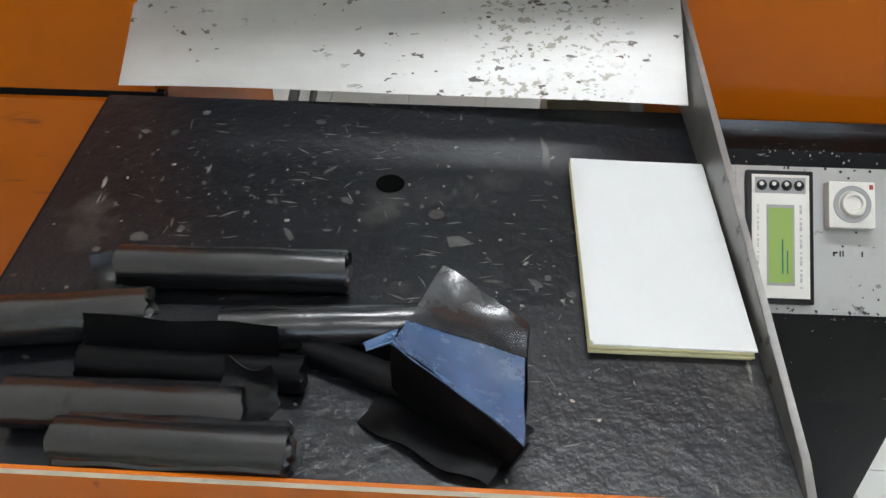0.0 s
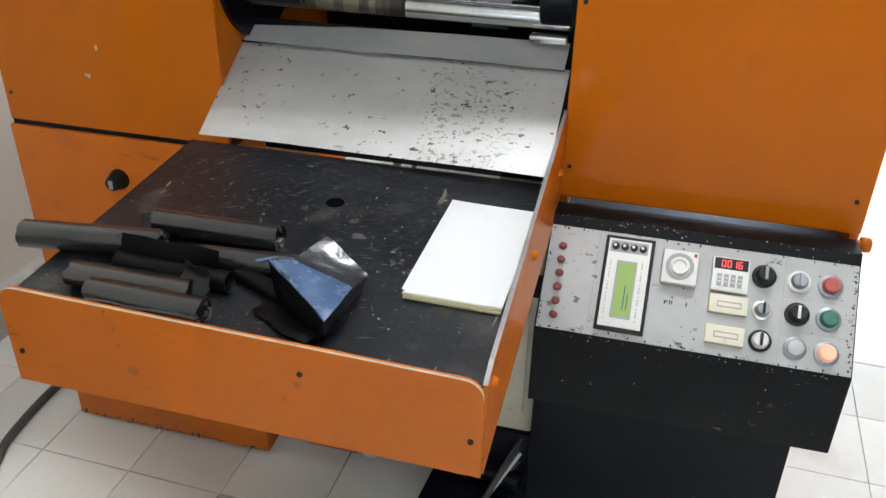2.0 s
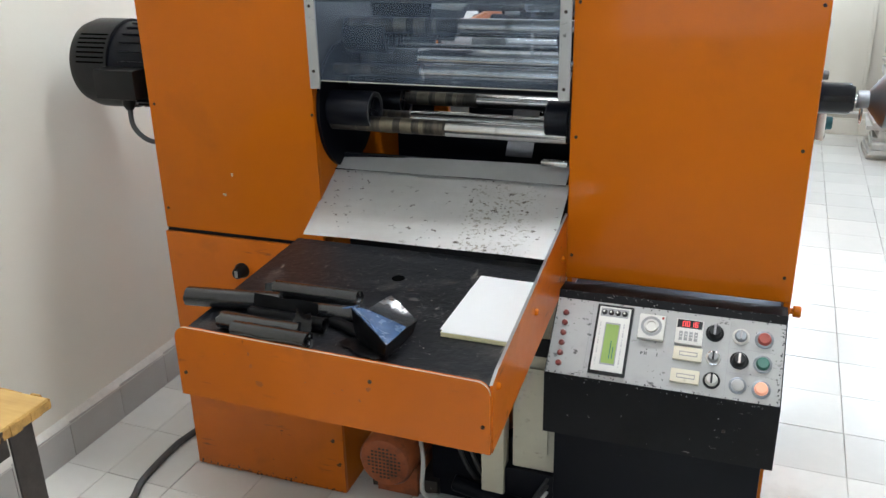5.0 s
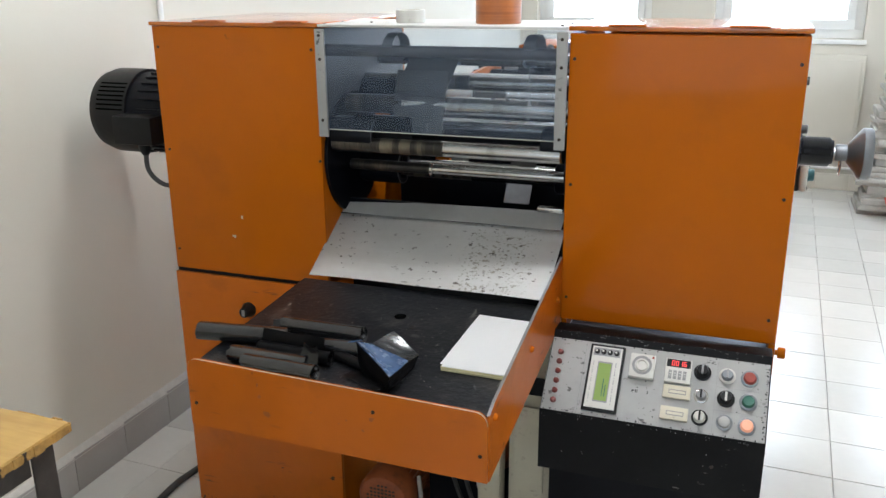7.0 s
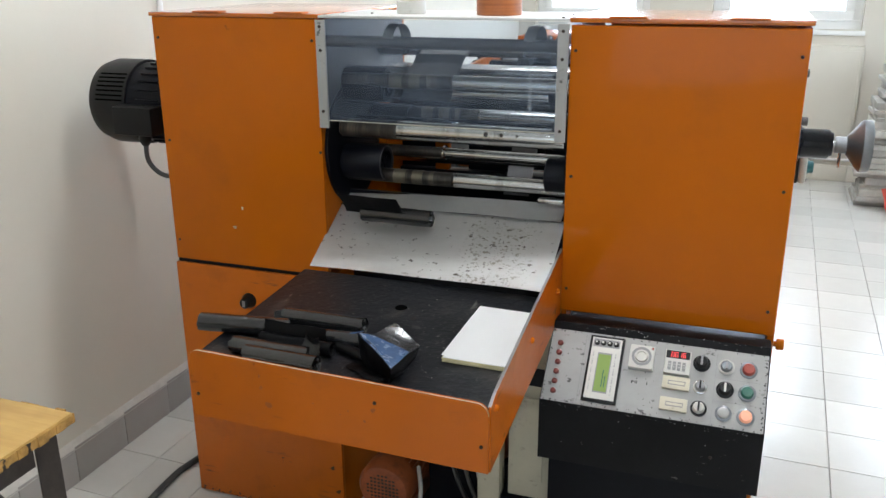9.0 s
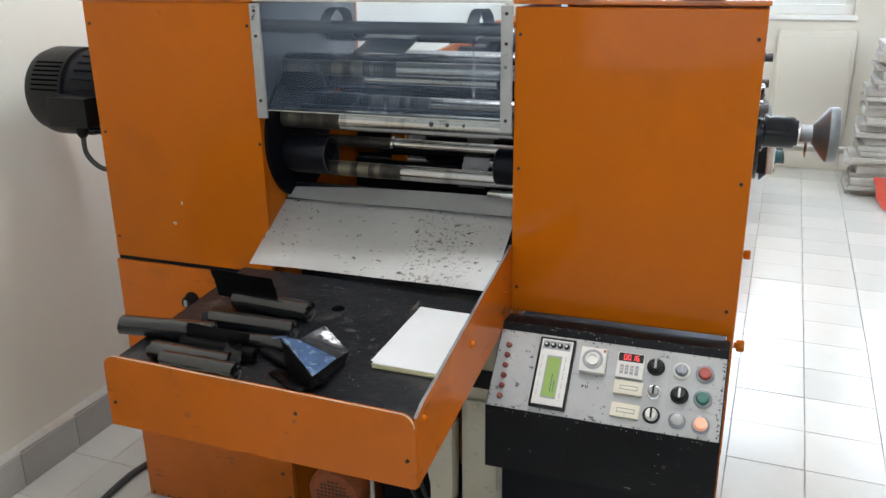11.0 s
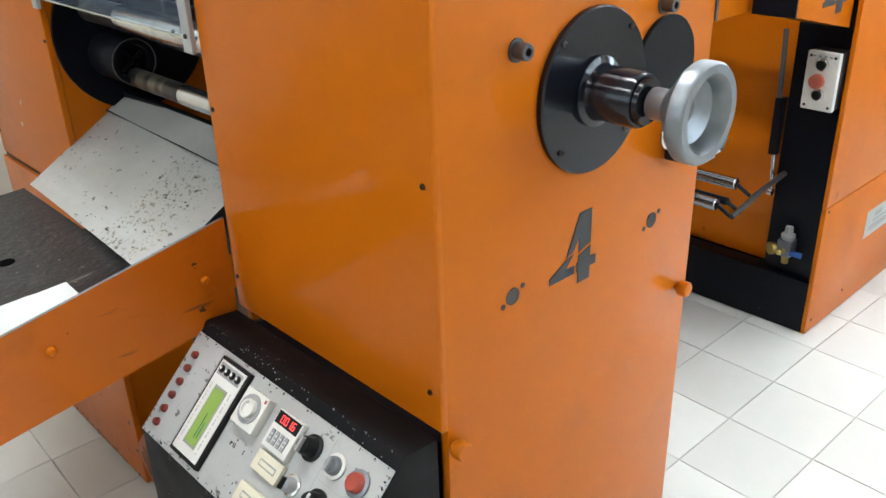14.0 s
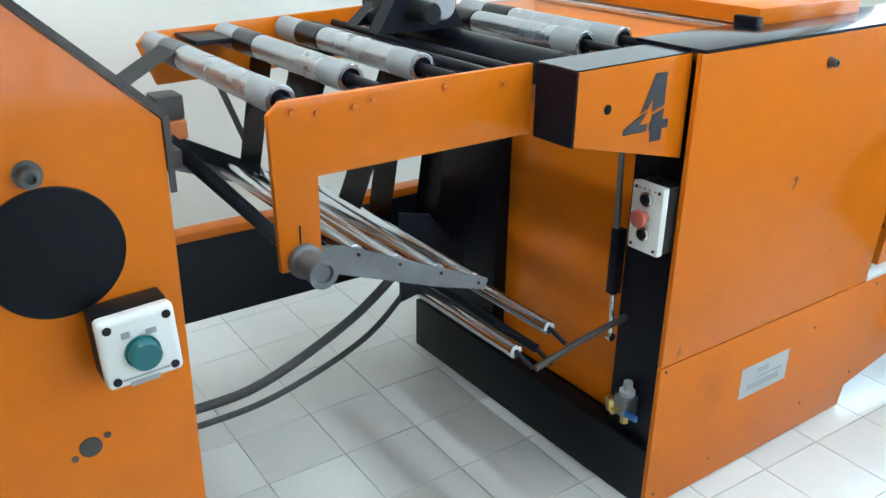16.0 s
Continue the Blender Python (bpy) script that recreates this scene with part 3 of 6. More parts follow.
def right_tower():
    t = thing("right_tower", "orange enamelled steel machine tower with a stencilled side panel", "machine tower", (0.22, 0.25, 0))
    part("front_panel", box(0.0, 0.4368, 0, 0.012, 0.634, 1.234, 0.004, 3), ORANGE, t)
    part("inner_side_panel", prism([(0.0125, 0.64), (0.0125, 1.232), (0.32, 1.232), (0.49, 1.085), (0.49, 0.605), (0.0125, 0.605)], "x", 0.001, 0.012), ORANGE, t)
    side = part("side_panel", prism([(0.120, -0.034), (0.120, 0.371), (0.0085, 0.371), (0.0085, 1.234), (0.345, 1.234), (0.497, 1.09), (0.497, -0.028)], "x", 0.424, 0.437, 0.0015), ORANGE, t)
    part("rear_flange", join(prism([(0.498, 1.04), (0.498, 1.092), (0.503, 1.092), (0.503, 1.04)], "x", 0.30, 0.4365), prism([(0.345, 1.2365), (0.499, 1.0925), (0.503, 1.0965), (0.349, 1.2405)], "x", 0.02, 0.4365)), ORANGE_WORN, t)
    part("flange_edge", join(prism([(0.4975, 1.02), (0.4975, 1.0925), (0.5035, 1.0925), (0.5035, 1.02)], "x", 0.4370, 0.4390), prism([(0.345, 1.2350), (0.4985, 1.0910), (0.5035, 1.0965), (0.349, 1.2405)], "x", 0.4370, 0.4390)), RUST, t, "dark worn edge")
    part("top_lid", box(-0.002, 0.440, -0.004, 0.342, 1.2385, 1.2475, 0.002), LID, t, "glossy orange lid")
    for x in (0.11, 0.33):
        part("hinge_tab", box(x - 0.035, x + 0.035, -0.012, 0.004, 1.2478, 1.2515, 0.001), ORANGE, t)
    part("plinth", box(0.012, 0.4235, 0.02, 0.49, -0.05, 0.60), BLACK, t)
    bolts(t, [(0.005 + 0.006, -0.0005, 1.185), (0.012, -0.0005, 0.932), (0.012, -0.0005, 0.686), (0.425, -0.0005, 1.184), (0.421, -0.0005, 0.932), (0.419, -0.0005, 0.685)])
    bolts(t, [(0.4375, 0.117, 1.049), (0.4375, 0.378, 1.059), (0.4375, 0.249, 1.128)], FACE_E, BOLT_BIG)
    # round black cover plates
    d1 = part("cover_disc", lathe((0.4375, 0.245, 0.981), (1, 0, 0), [(0, 0), (0, 0.095), (0.006, 0.095), (0.008, 0.093), (0.008, 0)], 64), BLACK_GLOSS, t, "round glossy black cover plate")
    part("cover_disc", lathe((0.4375, 0.388, 0.984), (1, 0, 0), [(0, 0), (0, 0.062), (0.004, 0.062), (0.005, 0.061), (0.005, 0)], 56), BLACK, t, "smaller round black cover plate")
    for k in range(4):
        a = radians(45 + 90 * k)
        shared("bolt", BOLT, t, Matrix.Translation((0.446, 0.243 + 0.085 * math.cos(a), 0.985 + 0.085 * math.sin(a))) @ FACE_E)
    # orange knobs and slotted holes
    for y, z in ((0.016, 0.612), (0.472, 0.643)):
        part("clamp_knob", join(lathe((0.4375, y, z), (1, 0, 0), [(0, 0), (0, 0.006), (0.005, 0.006), (0.005, 0.010), (0.007, 0.0115), (0.018, 0.0115), (0.020, 0.010), (0.020, 0)], 20)), ORANGE, t)
    # dark discs on the uncut panel stand in for the openings' shade
    for y, z in ((0.115, 0.768), (0.390, 0.775)):
        part("slot_hole", join(lathe((0.4372, y, z), (1, 0, 0), [(0, 0), (0, 0.011), (0.0008, 0.011), (0.0008, 0)], 24),
                               lathe((0.4372, y - 0.016, z - 0.008), (1, 0, 0), [(0, 0), (0, 0.0035), (0.0008, 0.0035), (0.0008, 0)], 12),
                               lathe((0.4372, y + 0.017, z + 0.008), (1, 0, 0), [(0, 0), (0, 0.0035), (0.0008, 0.0035), (0.0008, 0)], 12)), RUST, t, "dark discs painted as a slotted hole")
    stencil_four(t, 0.4373, 0.222, 0.787, 0.092, "side_numeral")
    return t


def stencil_four(parent, x, yc, zc, h, name):
    """The stencilled figure 4, with its two bridges, facing east."""
    def flat(pts):
        return prism([(yc + a * h * 1.28, zc + b * h) for a, b in pts], "x", x, x + 0.0007)
    s = join(
        flat([(0.10, 0.52), (0.30, 0.52), (0.30, 0.02), (0.10, -0.06), (0.10, 0.16), (0.02, 0.0), (-0.10, -0.06)]),
        flat([(-0.13, -0.10), (0.03, -0.04), (-0.10, -0.22), (0.04, -0.22), (0.04, -0.34), (-0.36, -0.34), (-0.36, -0.25)]),
        flat([(0.10, -0.10), (0.30, -0.03), (0.30, -0.20), (0.40, -0.20), (0.40, -0.34), (0.30, -0.34), (0.30, -0.52), (0.10, -0.52), (0.10, -0.34), (0.075, -0.34), (0.075, -0.20), (0.10, -0.20)]))
    part(name, s, INK, parent, "black stencilled figure four")


def handwheel():
    w = thing("handwheel", "cast aluminium cup handwheel on a glossy black shaft housing", "handwheel", (0.4455, 0.243, 0.985))
    y, z = 0.243, 0.983
    part("shaft_housing", lathe((0.4457, y, z), (1, 0, 0), [(0, 0), (0, 0.040), (0.005, 0.040), (0.008, 0.033), (0.014, 0.031), (0.060, 0.031), (0.064, 0.029), (0.064, 0.026), (0.070, 0.025), (0.070, 0)], 40), BLACK_GLOSS, w)
    part("shaft", rod((0.515, y, z), (0.54, y, z), 0.010), CHROME, w)
    part("hub", lathe((0.520, y, z), (1, 0, 0), [(0, 0), (0, 0.0165), (0.002, 0.0175), (0.024, 0.0175), (0.025, 0.016), (0.025, 0)], 32), ALU, w)
    ring = part("rim", lathe((0.542, y, z), (1, 0, 0), [(0, 0), (0, 0.020), (0.003, 0.023), (0.024, 0.050), (0.028, 0.0535), (0.043, 0.0535), (0.046, 0.051), (0.046, 0.042), (0.042, 0.039), (0.028, 0.034), (0.018, 0.014), (0.018, 0.0)], 56), ALU, w, "cast aluminium cup rim")
    # flat disc whose dark grey stands in for the shaded bore
    part("centre_hole", lathe((0.5602, y, z), (1, 0, 0), [(0, 0), (0, 0.0135), (0.0012, 0.0135), (0.0012, 0)], 24), LEVER, ring, "dark grey disc painted as the bore")
    # pull ring hanging below the hub
    bm = bmesh.new()
    n, m = 24, 8
    rr = []
    for i in range(n):
        a = 2 * math.pi * i / n
        cy, cz = 0.262 + 0.017 * math.cos(a), 0.948 + 0.017 * math.sin(a)
        rr.append([bm.verts.new((0.534 + 0.0018 * math.cos(2 * math.pi * k / m), cy + 0.0018 * math.sin(2 * math.pi * k / m) * math.cos(a), cz + 0.0018 * math.sin(2 * math.pi * k / m) * math.sin(a))) for k in range(m)])
    for i in range(n):
        for k in range(m):
            bm.faces.new((rr[i][k], rr[(i + 1) % n][k], rr[(i + 1) % n][(k + 1) % m], rr[i][(k + 1) % m]))
    bmesh.ops.recalc_face_normals(bm, faces=bm.faces[:])
    part("wire_ring", bm, CHROME, w, "thin steel wire ring")


def switch_box():
    b = thing("push_button_box", "white plastic switch box with a teal button on orange panel", "switch box", (0.437, 0.438, 0.892))
    tilt = Matrix.Translation((0, 0.440, 0.893)) @ pose(0, 0, 0, 3, 0, 0) @ Matrix.Translation((0, -0.440, -0.893))
    part("base", moved(box(0.4375, 0.466, 0.405, 0.475, 0.858, 0.928, 0.003), tilt), BLACKPL, b, "black back box")
    part("cover", moved(box(0.4665, 0.484, 0.404, 0.476, 0.857, 0.929, 0.007, 3), tilt), WHITEPL, b)
    part("button", moved(lathe((0.4842, 0.440, 0.890), (1, 0, 0), [(0, 0), (0, 0.0165), (0.003, 0.0165), (0.003, 0.0145), (0.013, 0.0145), (0.015, 0.013), (0.015, 0)], 32), tilt), TEALPL, b, "teal push button")
    for y, z in ((0.413, 0.866), (0.467, 0.866), (0.413, 0.920), (0.467, 0.920)):
        part("screw", moved(lathe((0.4842, y, z), (1, 0, 0), [(0, 0), (0, 0.0042), (0.001, 0.0042), (0.001, 0)], 14), tilt), BLACKPL, b)
    for y0, y1, z0, z1 in ((0.418, 0.462, 0.8645, 0.8665), (0.424, 0.452, 0.857, 0.862), (0.446, 0.456, 0.905, 0.911), (0.424, 0.432, 0.907, 0.914)):
        part("print_bar", moved(box(0.4842, 0.4846, y0, y1, z0, z1), tilt), GREYPL, b)


left_tower()
right_tower()
handwheel()
switch_box()


# ---- fan motor on the west side ----
def fan_motor():
    m = thing("fan_motor", "black electric motor with a slotted fan cowl, on the tower's side", "electric motor", (-0.986, 0.16, 1.01))
    c = (-0.9865, 0.16, 1.01)
    part("flange", lathe(c, (-1, 0, 0), [(0, 0), (0, 0.10), (0.012, 0.10), (0.012, 0)], 48), BLACK, m)
    body = part("housing", lathe((-0.998, 0.16, 1.01), (-1, 0, 0), [(0, 0), (0, 0.098), (0.14, 0.102), (0.14, 0)], 48), BLACK, m)
    fin = mesh("fin", box(-0.08, 0.0, 0.094, 0.106, -0.0015, 0.0015), BLACK)
    for k in range(28):
        shared("fin", fin, m, Matrix.Translation((-1.03, 0.16, 1.01)) @ Matrix.Rotation(2 * math.pi * k / 28, 4, "X"))
    cowl = part("fan_cowl", lathe((-1.138, 0.16, 1.01), (-1, 0, 0), [(0, 0), (0, 0.109), (0.088, 0.109), (0.116, 0.100), (0.126, 0.082), (0.126, 0)], 56), BLACKPL, m)
    # slots are near-black strips on the cowl, their shade is only colour
    for k in range(-3, 4):
        part("cowl_slot", moved(box(-0.04, 0.04, -0.002, 0.002, 0.1085, 0.1102), Matrix.Translation((-1.185, 0.16, 1.01)) @ Matrix.Rotation(radians(62 + 6.2 * k), 4, "X")), PAINTED_HOLE, cowl)
    part("terminal_box", box(-1.14, -1.025, 0.005, 0.07, 0.95, 1.02, 0.006), BLACKPL, m)
    part("cable_gland", lathe((-1.075, 0.04, 0.951), (0, 0, -1), [(0, 0), (0, 0.016), (0.016, 0.016), (0.03, 0.009), (0.034, 0)], 16), BLACKPL, m)
    part("cable", hose([(-1.075, 0.04, 0.93), (-1.072, 0.04, 0.88), (-1.04, 0.05, 0.845), (-0.98, 0.06, 0.842)], 0.006), RUBBER, m)


fan_motor()


# ---- discharge table ----
def discharge_table():
    t = thing("discharge_table", "worn black steel table with orange front apron and tapered side plate", "machine table", (-0.28, -0.28, 0.55))
    def zt(y):
        return 0.686 + 0.030 * (y + 0.25) / 0.3 * 0.55
    part("tabletop", prism([(-0.528, zt(-0.528)), (-0.094, zt(-0.094)), (-0.094, zt(-0.094) - 0.004), (-0.528, zt(-0.528) - 0.004)], "x", -0.566, -0.0025), BLACK_TOP, t)
    # flat disc on the uncut top; the hole's darkness is painted
    part("hole", moved(lathe((0, 0, 0), (0, 0, 1), [(0, 0), (0, 0.0125), (0.0006, 0.0125), (0.0006, 0)], 32), Matrix.Translation((-0.280, -0.222, zt(-0.222) + 0.0002)) @ pose(0, 0, 0, 3.1, 0, 0)), PAINTED_HOLE, t, "flat near-black disc painted as a hole")
    part("hole", moved(lathe((0, 0, 0), (0, 0, 1), [(0, 0), (0, 0.0065), (0.0006, 0.0065), (0.0006, 0)], 24), Matrix.Translation((-0.238, -0.262, zt(-0.262) + 0.0002)) @ pose(0, 0, 0, 3.1, 0, 0)), RUST, t, "plugged round hole")
    # front apron with rounded upper corners
    pts = []
    for cx, cz, a0, a1 in ((-0.022, 0.657, 0, 90), (-0.545, 0.670, 90, 180)):
        for k in range(7):
            a = radians(a0 + (a1 - a0) * k / 6)
            pts.append((cx + 0.022 * math.cos(a), cz + 0.022 * math.sin(a)))
    pts += [(-0.567, 0.560), (0.0, 0.552)]
    part("front_apron", prism(pts, "y", -0.536, -0.5295), ORANGE_WORN, t)
    edge = bmesh.new()
    for (a, b), (c, d) in zip(pts[:14], pts[1:14]):
        v = [edge.verts.new(p) for p in ((a, -0.5362, b + 0.0003), (c, -0.5362, d + 0.0003), (c, -0.5328, d + 0.0003), (a, -0.5328, b + 0.0003))]
        edge.faces.new(v)
    bmesh.ops.solidify(edge, geom=edge.faces[:], thickness=-0.0008)
    part("apron_edge", edge, CREAM, t, "bare rubbed upper edge")
    side = [(-0.5293, 0.552), (-0.5293, 0.672), (-0.5, 0.684), (-0.004, 0.775), (-0.004, 0.622)]
    part("side_plate", prism(side, "x", -0.002, 0.002), ORANGE_WORN, t)
    part("side_plate_lining", prism([(-0.5285, zt(-0.528)), (-0.5285, 0.671), (-0.5, 0.683), (-0.010, 0.7735), (-0.010, zt(-0.06) + 0.002)], "x", -0.0034, -0.0022), SCRAPED, t, "bare steel inner face")
    top = side[1:4]
    rim = bmesh.new()
    for (a, b), (c, d) in zip(top, top[1:]):
        rim.faces.new([rim.verts.new(p) for p in ((-0.0034, a, b + 0.0004), (-0.0034, c, d + 0.0004), (0.0020, c, d + 0.0004), (0.0020, a, b + 0.0004))])
    bmesh.ops.solidify(rim, geom=rim.faces[:], thickness=-0.0006)
    part("side_plate_edge", rim, SCRATCHED_EDGE, t, "bare rubbed steel edge")
    # long scratches, scrapes and pale flecks on the black top
    rng = random.Random(41)
    cuts = bmesh.new()
    for _ in range(130):
        x, y = rng.choice(((rng.uniform(-0.55, -0.02), rng.uniform(-0.50, -0.10)), (rng.gauss(-0.36, 0.07), rng.gauss(-0.21, 0.05)), (rng.gauss(-0.19, 0.05), rng.gauss(-0.35, 0.06))))
        x, y = min(max(x, -0.545), -0.03), min(max(y, -0.505), -0.115)
        a, l, w = rng.choice((rng.gauss(0.1, 0.25), rng.uniform(0, 3.14))), rng.uniform(0.003, 0.018), rng.uniform(0.0003, 0.0009)
        bend, pts = rng.uniform(-0.2, 0.2), []
        for k in range(5):
            f = k / 4 - 0.5
            b = a + bend * f
            px, py, hw = x + l * f * math.cos(b), y + l * f * math.sin(b), w * (1 - 1.6 * abs(f))
            pts.append(((px - hw * math.sin(b), py + hw * math.cos(b)), (px + hw * math.sin(b), py - hw * math.cos(b))))
        rows = [[cuts.verts.new((q[0], q[1], zt(q[1]) + 0.0003)) for q in pair] for pair in pts]
        for p, q in zip(rows, rows[1:]):
            cuts.faces.new((p[1], q[1], q[0], p[0]))
    tagged(part("scratches", cuts, SCRATCH, t, "pale scratches in the black paint"), kind="stuff")
    def worn(r):
        x, y = r.choice(((r.gauss(-0.38, 0.08), r.gauss(-0.21, 0.05)), (r.gauss(-0.19, 0.07), r.gauss(-0.36, 0.08)), (r.uniform(-0.55, -0.03), r.uniform(-0.50, -0.11))))
        return min(max(x, -0.55), -0.02), min(max(y, -0.515), -0.105)
    for count, seed, size, tone in ((70, 51, 0.0016, (0.20, 0.185, 0.155)), (60, 52, 0.0034, (0.060, 0.057, 0.052)), (16, 53, 0.0080, (0.045, 0.043, 0.040))):
        chips = flakes(count, seed, worn, size, 0.0002)
        for v in chips.verts:
            v.co.z += zt(v.co.y) + 0.0001
        tagged(part("paint_wear", chips, mat("worn_fleck", tone, 0.5, vary=0.35, scale=90, bump=0.1), t, "worn flecks in the black paint"), kind="stuff")
    smear = flakes(9, 23, lambda r: (r.choice((r.uniform(-0.54, -0.30), r.uniform(-0.54, -0.03))), r.choice((r.uniform(0.575, 0.67), r.gauss(0.63, 0.012)))), 0.006, 0.0003)
    bmesh.ops.transform(smear, matrix=Matrix.Translation((0, -0.5361, 0)) @ pose(0, 0, 0, 90, 0, 0), verts=smear.verts[:])
    tagged(part("apron_scuffs", smear, mat("brown_scuffed_enamel", (0.33, 0.078, 0.005), 0.5, vary=0.3, scale=30, bump=0.05), t, "dull brown scuffs in the orange paint"), kind="stuff")
    bolts(t, [(-0.553, -0.5362, 0.605), (-0.012, -0.5362, 0.601), (-0.2, -0.5362, 0.648)])
    bolts(t, [(0.0022, -0.047, 0.694), (0.0022, -0.265, 0.676), (0.0022, -0.505, 0.659)], FACE_E, BOLT_OR)
    part("left_flange", prism([(-0.528, 0.566), (-0.528, zt(-0.528) - 0.001), (-0.094, zt(-0.094) - 0.001), (-0.094, 0.598)], "x", -0.569, -0.566), BLACK, t)
    for x in (-0.53, -0.10):
        part("under_rail", box(x, x + 0.03, -0.50, -0.09, 0.60, 0.666, 0.002), BLACK, t)
    part("support_bracket", box(-0.5295, -0.5005, -0.0895, 0.015, 0.53, 0.6), BLACK, t)
    return zt


ZT = discharge_table()


def chute():
    c = thing("chute", "sloped galvanised sheet chute with flaked dark spots", "chute", (-0.28, 0.0, 0.7))

    def skew(l0, l1, r0, r1, xl, xr, n=12, m=10):
        bm = bmesh.new()
        g = []
        for i in range(n + 1):
            u = i / n
            row = []
            for j in range(m + 1):
                v = j / m
                y = (l0[0] + (l1[0] - l0[0]) * v) * (1 - u) + (r0[0] + (r1[0] - r0[0]) * v) * u
                z = (l0[1] + (l1[1] - l0[1]) * v) * (1 - u) + (r0[1] + (r1[1] - r0[1]) * v) * u
                row.append(bm.verts.new((xl + (xr - xl) * u, y, z + 0.0025 * math.sin(3.1 * u) * (1 - v) + 0.0008 * math.sin(9 * u + 2 * v))))
            g.append(row)
        for i in range(n):
            for j in range(m):
                bm.faces.new((g[i][j], g[i + 1][j], g[i + 1][j + 1], g[i][j + 1]))
        bmesh.ops.solidify(bm, geom=bm.faces[:], thickness=0.002)
        bmesh.ops.recalc_face_normals(bm, faces=bm.faces[:])
        return bm
    part("lower_sheet", skew((-0.084, 0.700), (0.092, 0.803), (-0.120, 0.717), (0.052, 0.818), -0.561, -0.006), SLOPE, c, "flaked galvanised sheet")
    part("upper_sheet", skew((0.078, 0.8005), (0.126, 0.827), (0.040, 0.8160), (0.094, 0.846), -0.556, -0.014, 8, 4), GALV, c)
    part("seam", skew((0.0765, 0.8028), (0.0795, 0.8046), (0.0385, 0.8183), (0.0415, 0.8200), -0.556, -0.012, 8, 1), BLACK, c, "dark overlap seam")
    tagged(part("edge_flakes", moved(flakes(70, 31, lambda r: (r.uniform(-0.55, -0.02), abs(r.gauss(0, 0.012))), 0.0028, 0.0003), Matrix.Translation((0, -0.0995, 0.7135)) @ pose(0, 0, 0, 30.2, -1.7, -3.7)), SCRAPED, c, "grey flaked spots along the lower edge"), kind="stuff")
    part("latch", box(-0.075, -0.018, 0.075, 0.098, 0.846, 0.857, 0.002), CHROME, c)


chute()


# ---- turret and rollers between the towers ----
TY, TZ, TR, MR, REST = 0.165, 0.990, 0.104, 0.128, 233      # turret axis, radii of chucks and mandrels, resting angle of the first chuck


def station(angle, radius=TR):
    a = radians(angle)
    return TY + radius * math.cos(a), TZ + radius * math.sin(a)


def turret():
    t = thing("winding_turret", "oily steel winding turret with black chuck drums and worn rollers", "winding turret", (0, TY, TZ))
    for k in range(3):
        y, z = station(REST + 120 * k)
        n = 0.100
        h = part("chuck", lathe((-0.5455, y, z), (1, 0, 0), [(0, 0), (0, 0.041), (n - 0.004, 0.041), (n, 0.038), (n, 0.030), (n - 0.012, 0.028), (n - 0.012, 0)], 40), BLACK, t, "black chuck drum")
        part("rim_ring", lathe((-0.5455 + n, y, z), (1, 0, 0), [(0, 0.0385), (0, 0.0405), (0.0012, 0.0405), (0.0012, 0.0385), (0, 0.0385)], 40), DARKBAR, h)
        for b in (35, 125):
            dy, dz = 0.024 * math.cos(radians(b)), 0.024 * math.sin(radians(b))
            part("spoke", rod((-0.5455 + n - 0.008, y - dy, z - dz), (-0.5455 + n - 0.008, y + dy, z + dz), 0.0030, 10), BLACK, h)
        part("chuck", lathe((-0.0145, y, z), (-1, 0, 0), [(0, 0), (0, 0.038), (0.044, 0.038), (0.047, 0.035), (0.047, 0)], 40), BLACK, t, "black chuck drum")
        y, z = station(242 + 120 * k, MR)
        part("mandrel", rod((-0.5455, y, z), (-0.278, y, z), 0.0165), SLEEVE, t, "dark oily end of the mandrel")
        for x, w in ((-0.425, 0.030), (-0.378, 0.026), (-0.335, 0.010)):
            part("band", lathe((x, y, z), (1, 0, 0), [(0, 0.0163), (0, 0.0170), (w, 0.0170), (w, 0.0163)], 28), OILBAND, t, "tan oily band")
        part("mandrel", rod((-0.2775, y, z), (-0.0145, y, z), 0.0173), CHROME, t, "worn chromed mandrel")
        y, z = station(180 + 120 * k, 0.085)
        bare, r = ((-0.405, 0.0225), (-0.335, 0.0135), (-0.40, 0.0225))[k]
        part("guide_roller", rod((-0.5455, y, z), (bare, y, z), r * 0.95), SLEEVE, t, "dark oily end of the roller")
        part("guide_roller", rod((bare + 0.0005, y, z), (-0.0145, y, z), r), CHROME, t, "worn chromed roller")
        if k == 1:
            part("collar", rod((bare - 0.006, y, z), (bare + 0.002, y, z), 0.0185), CHROME, t)
        else:
            tagged(part("dents", join(*[lathe((-0.19 + 0.035 * i, y - r * 0.94, z + r * 0.28), (0, -1, 0.3), [(0, 0.0055 - 0.001 * i), (0.0006, 0.005 - 0.001 * i), (0.0006, 0)], 12) for i in range(3)]), SLEEVE, t, "dark worn spots"), kind="stuff")
    part("axle", rod((-0.5455, TY, TZ), (-0.0145, TY, TZ), 0.016), BLACK, t)
    return t


TURRET = turret()


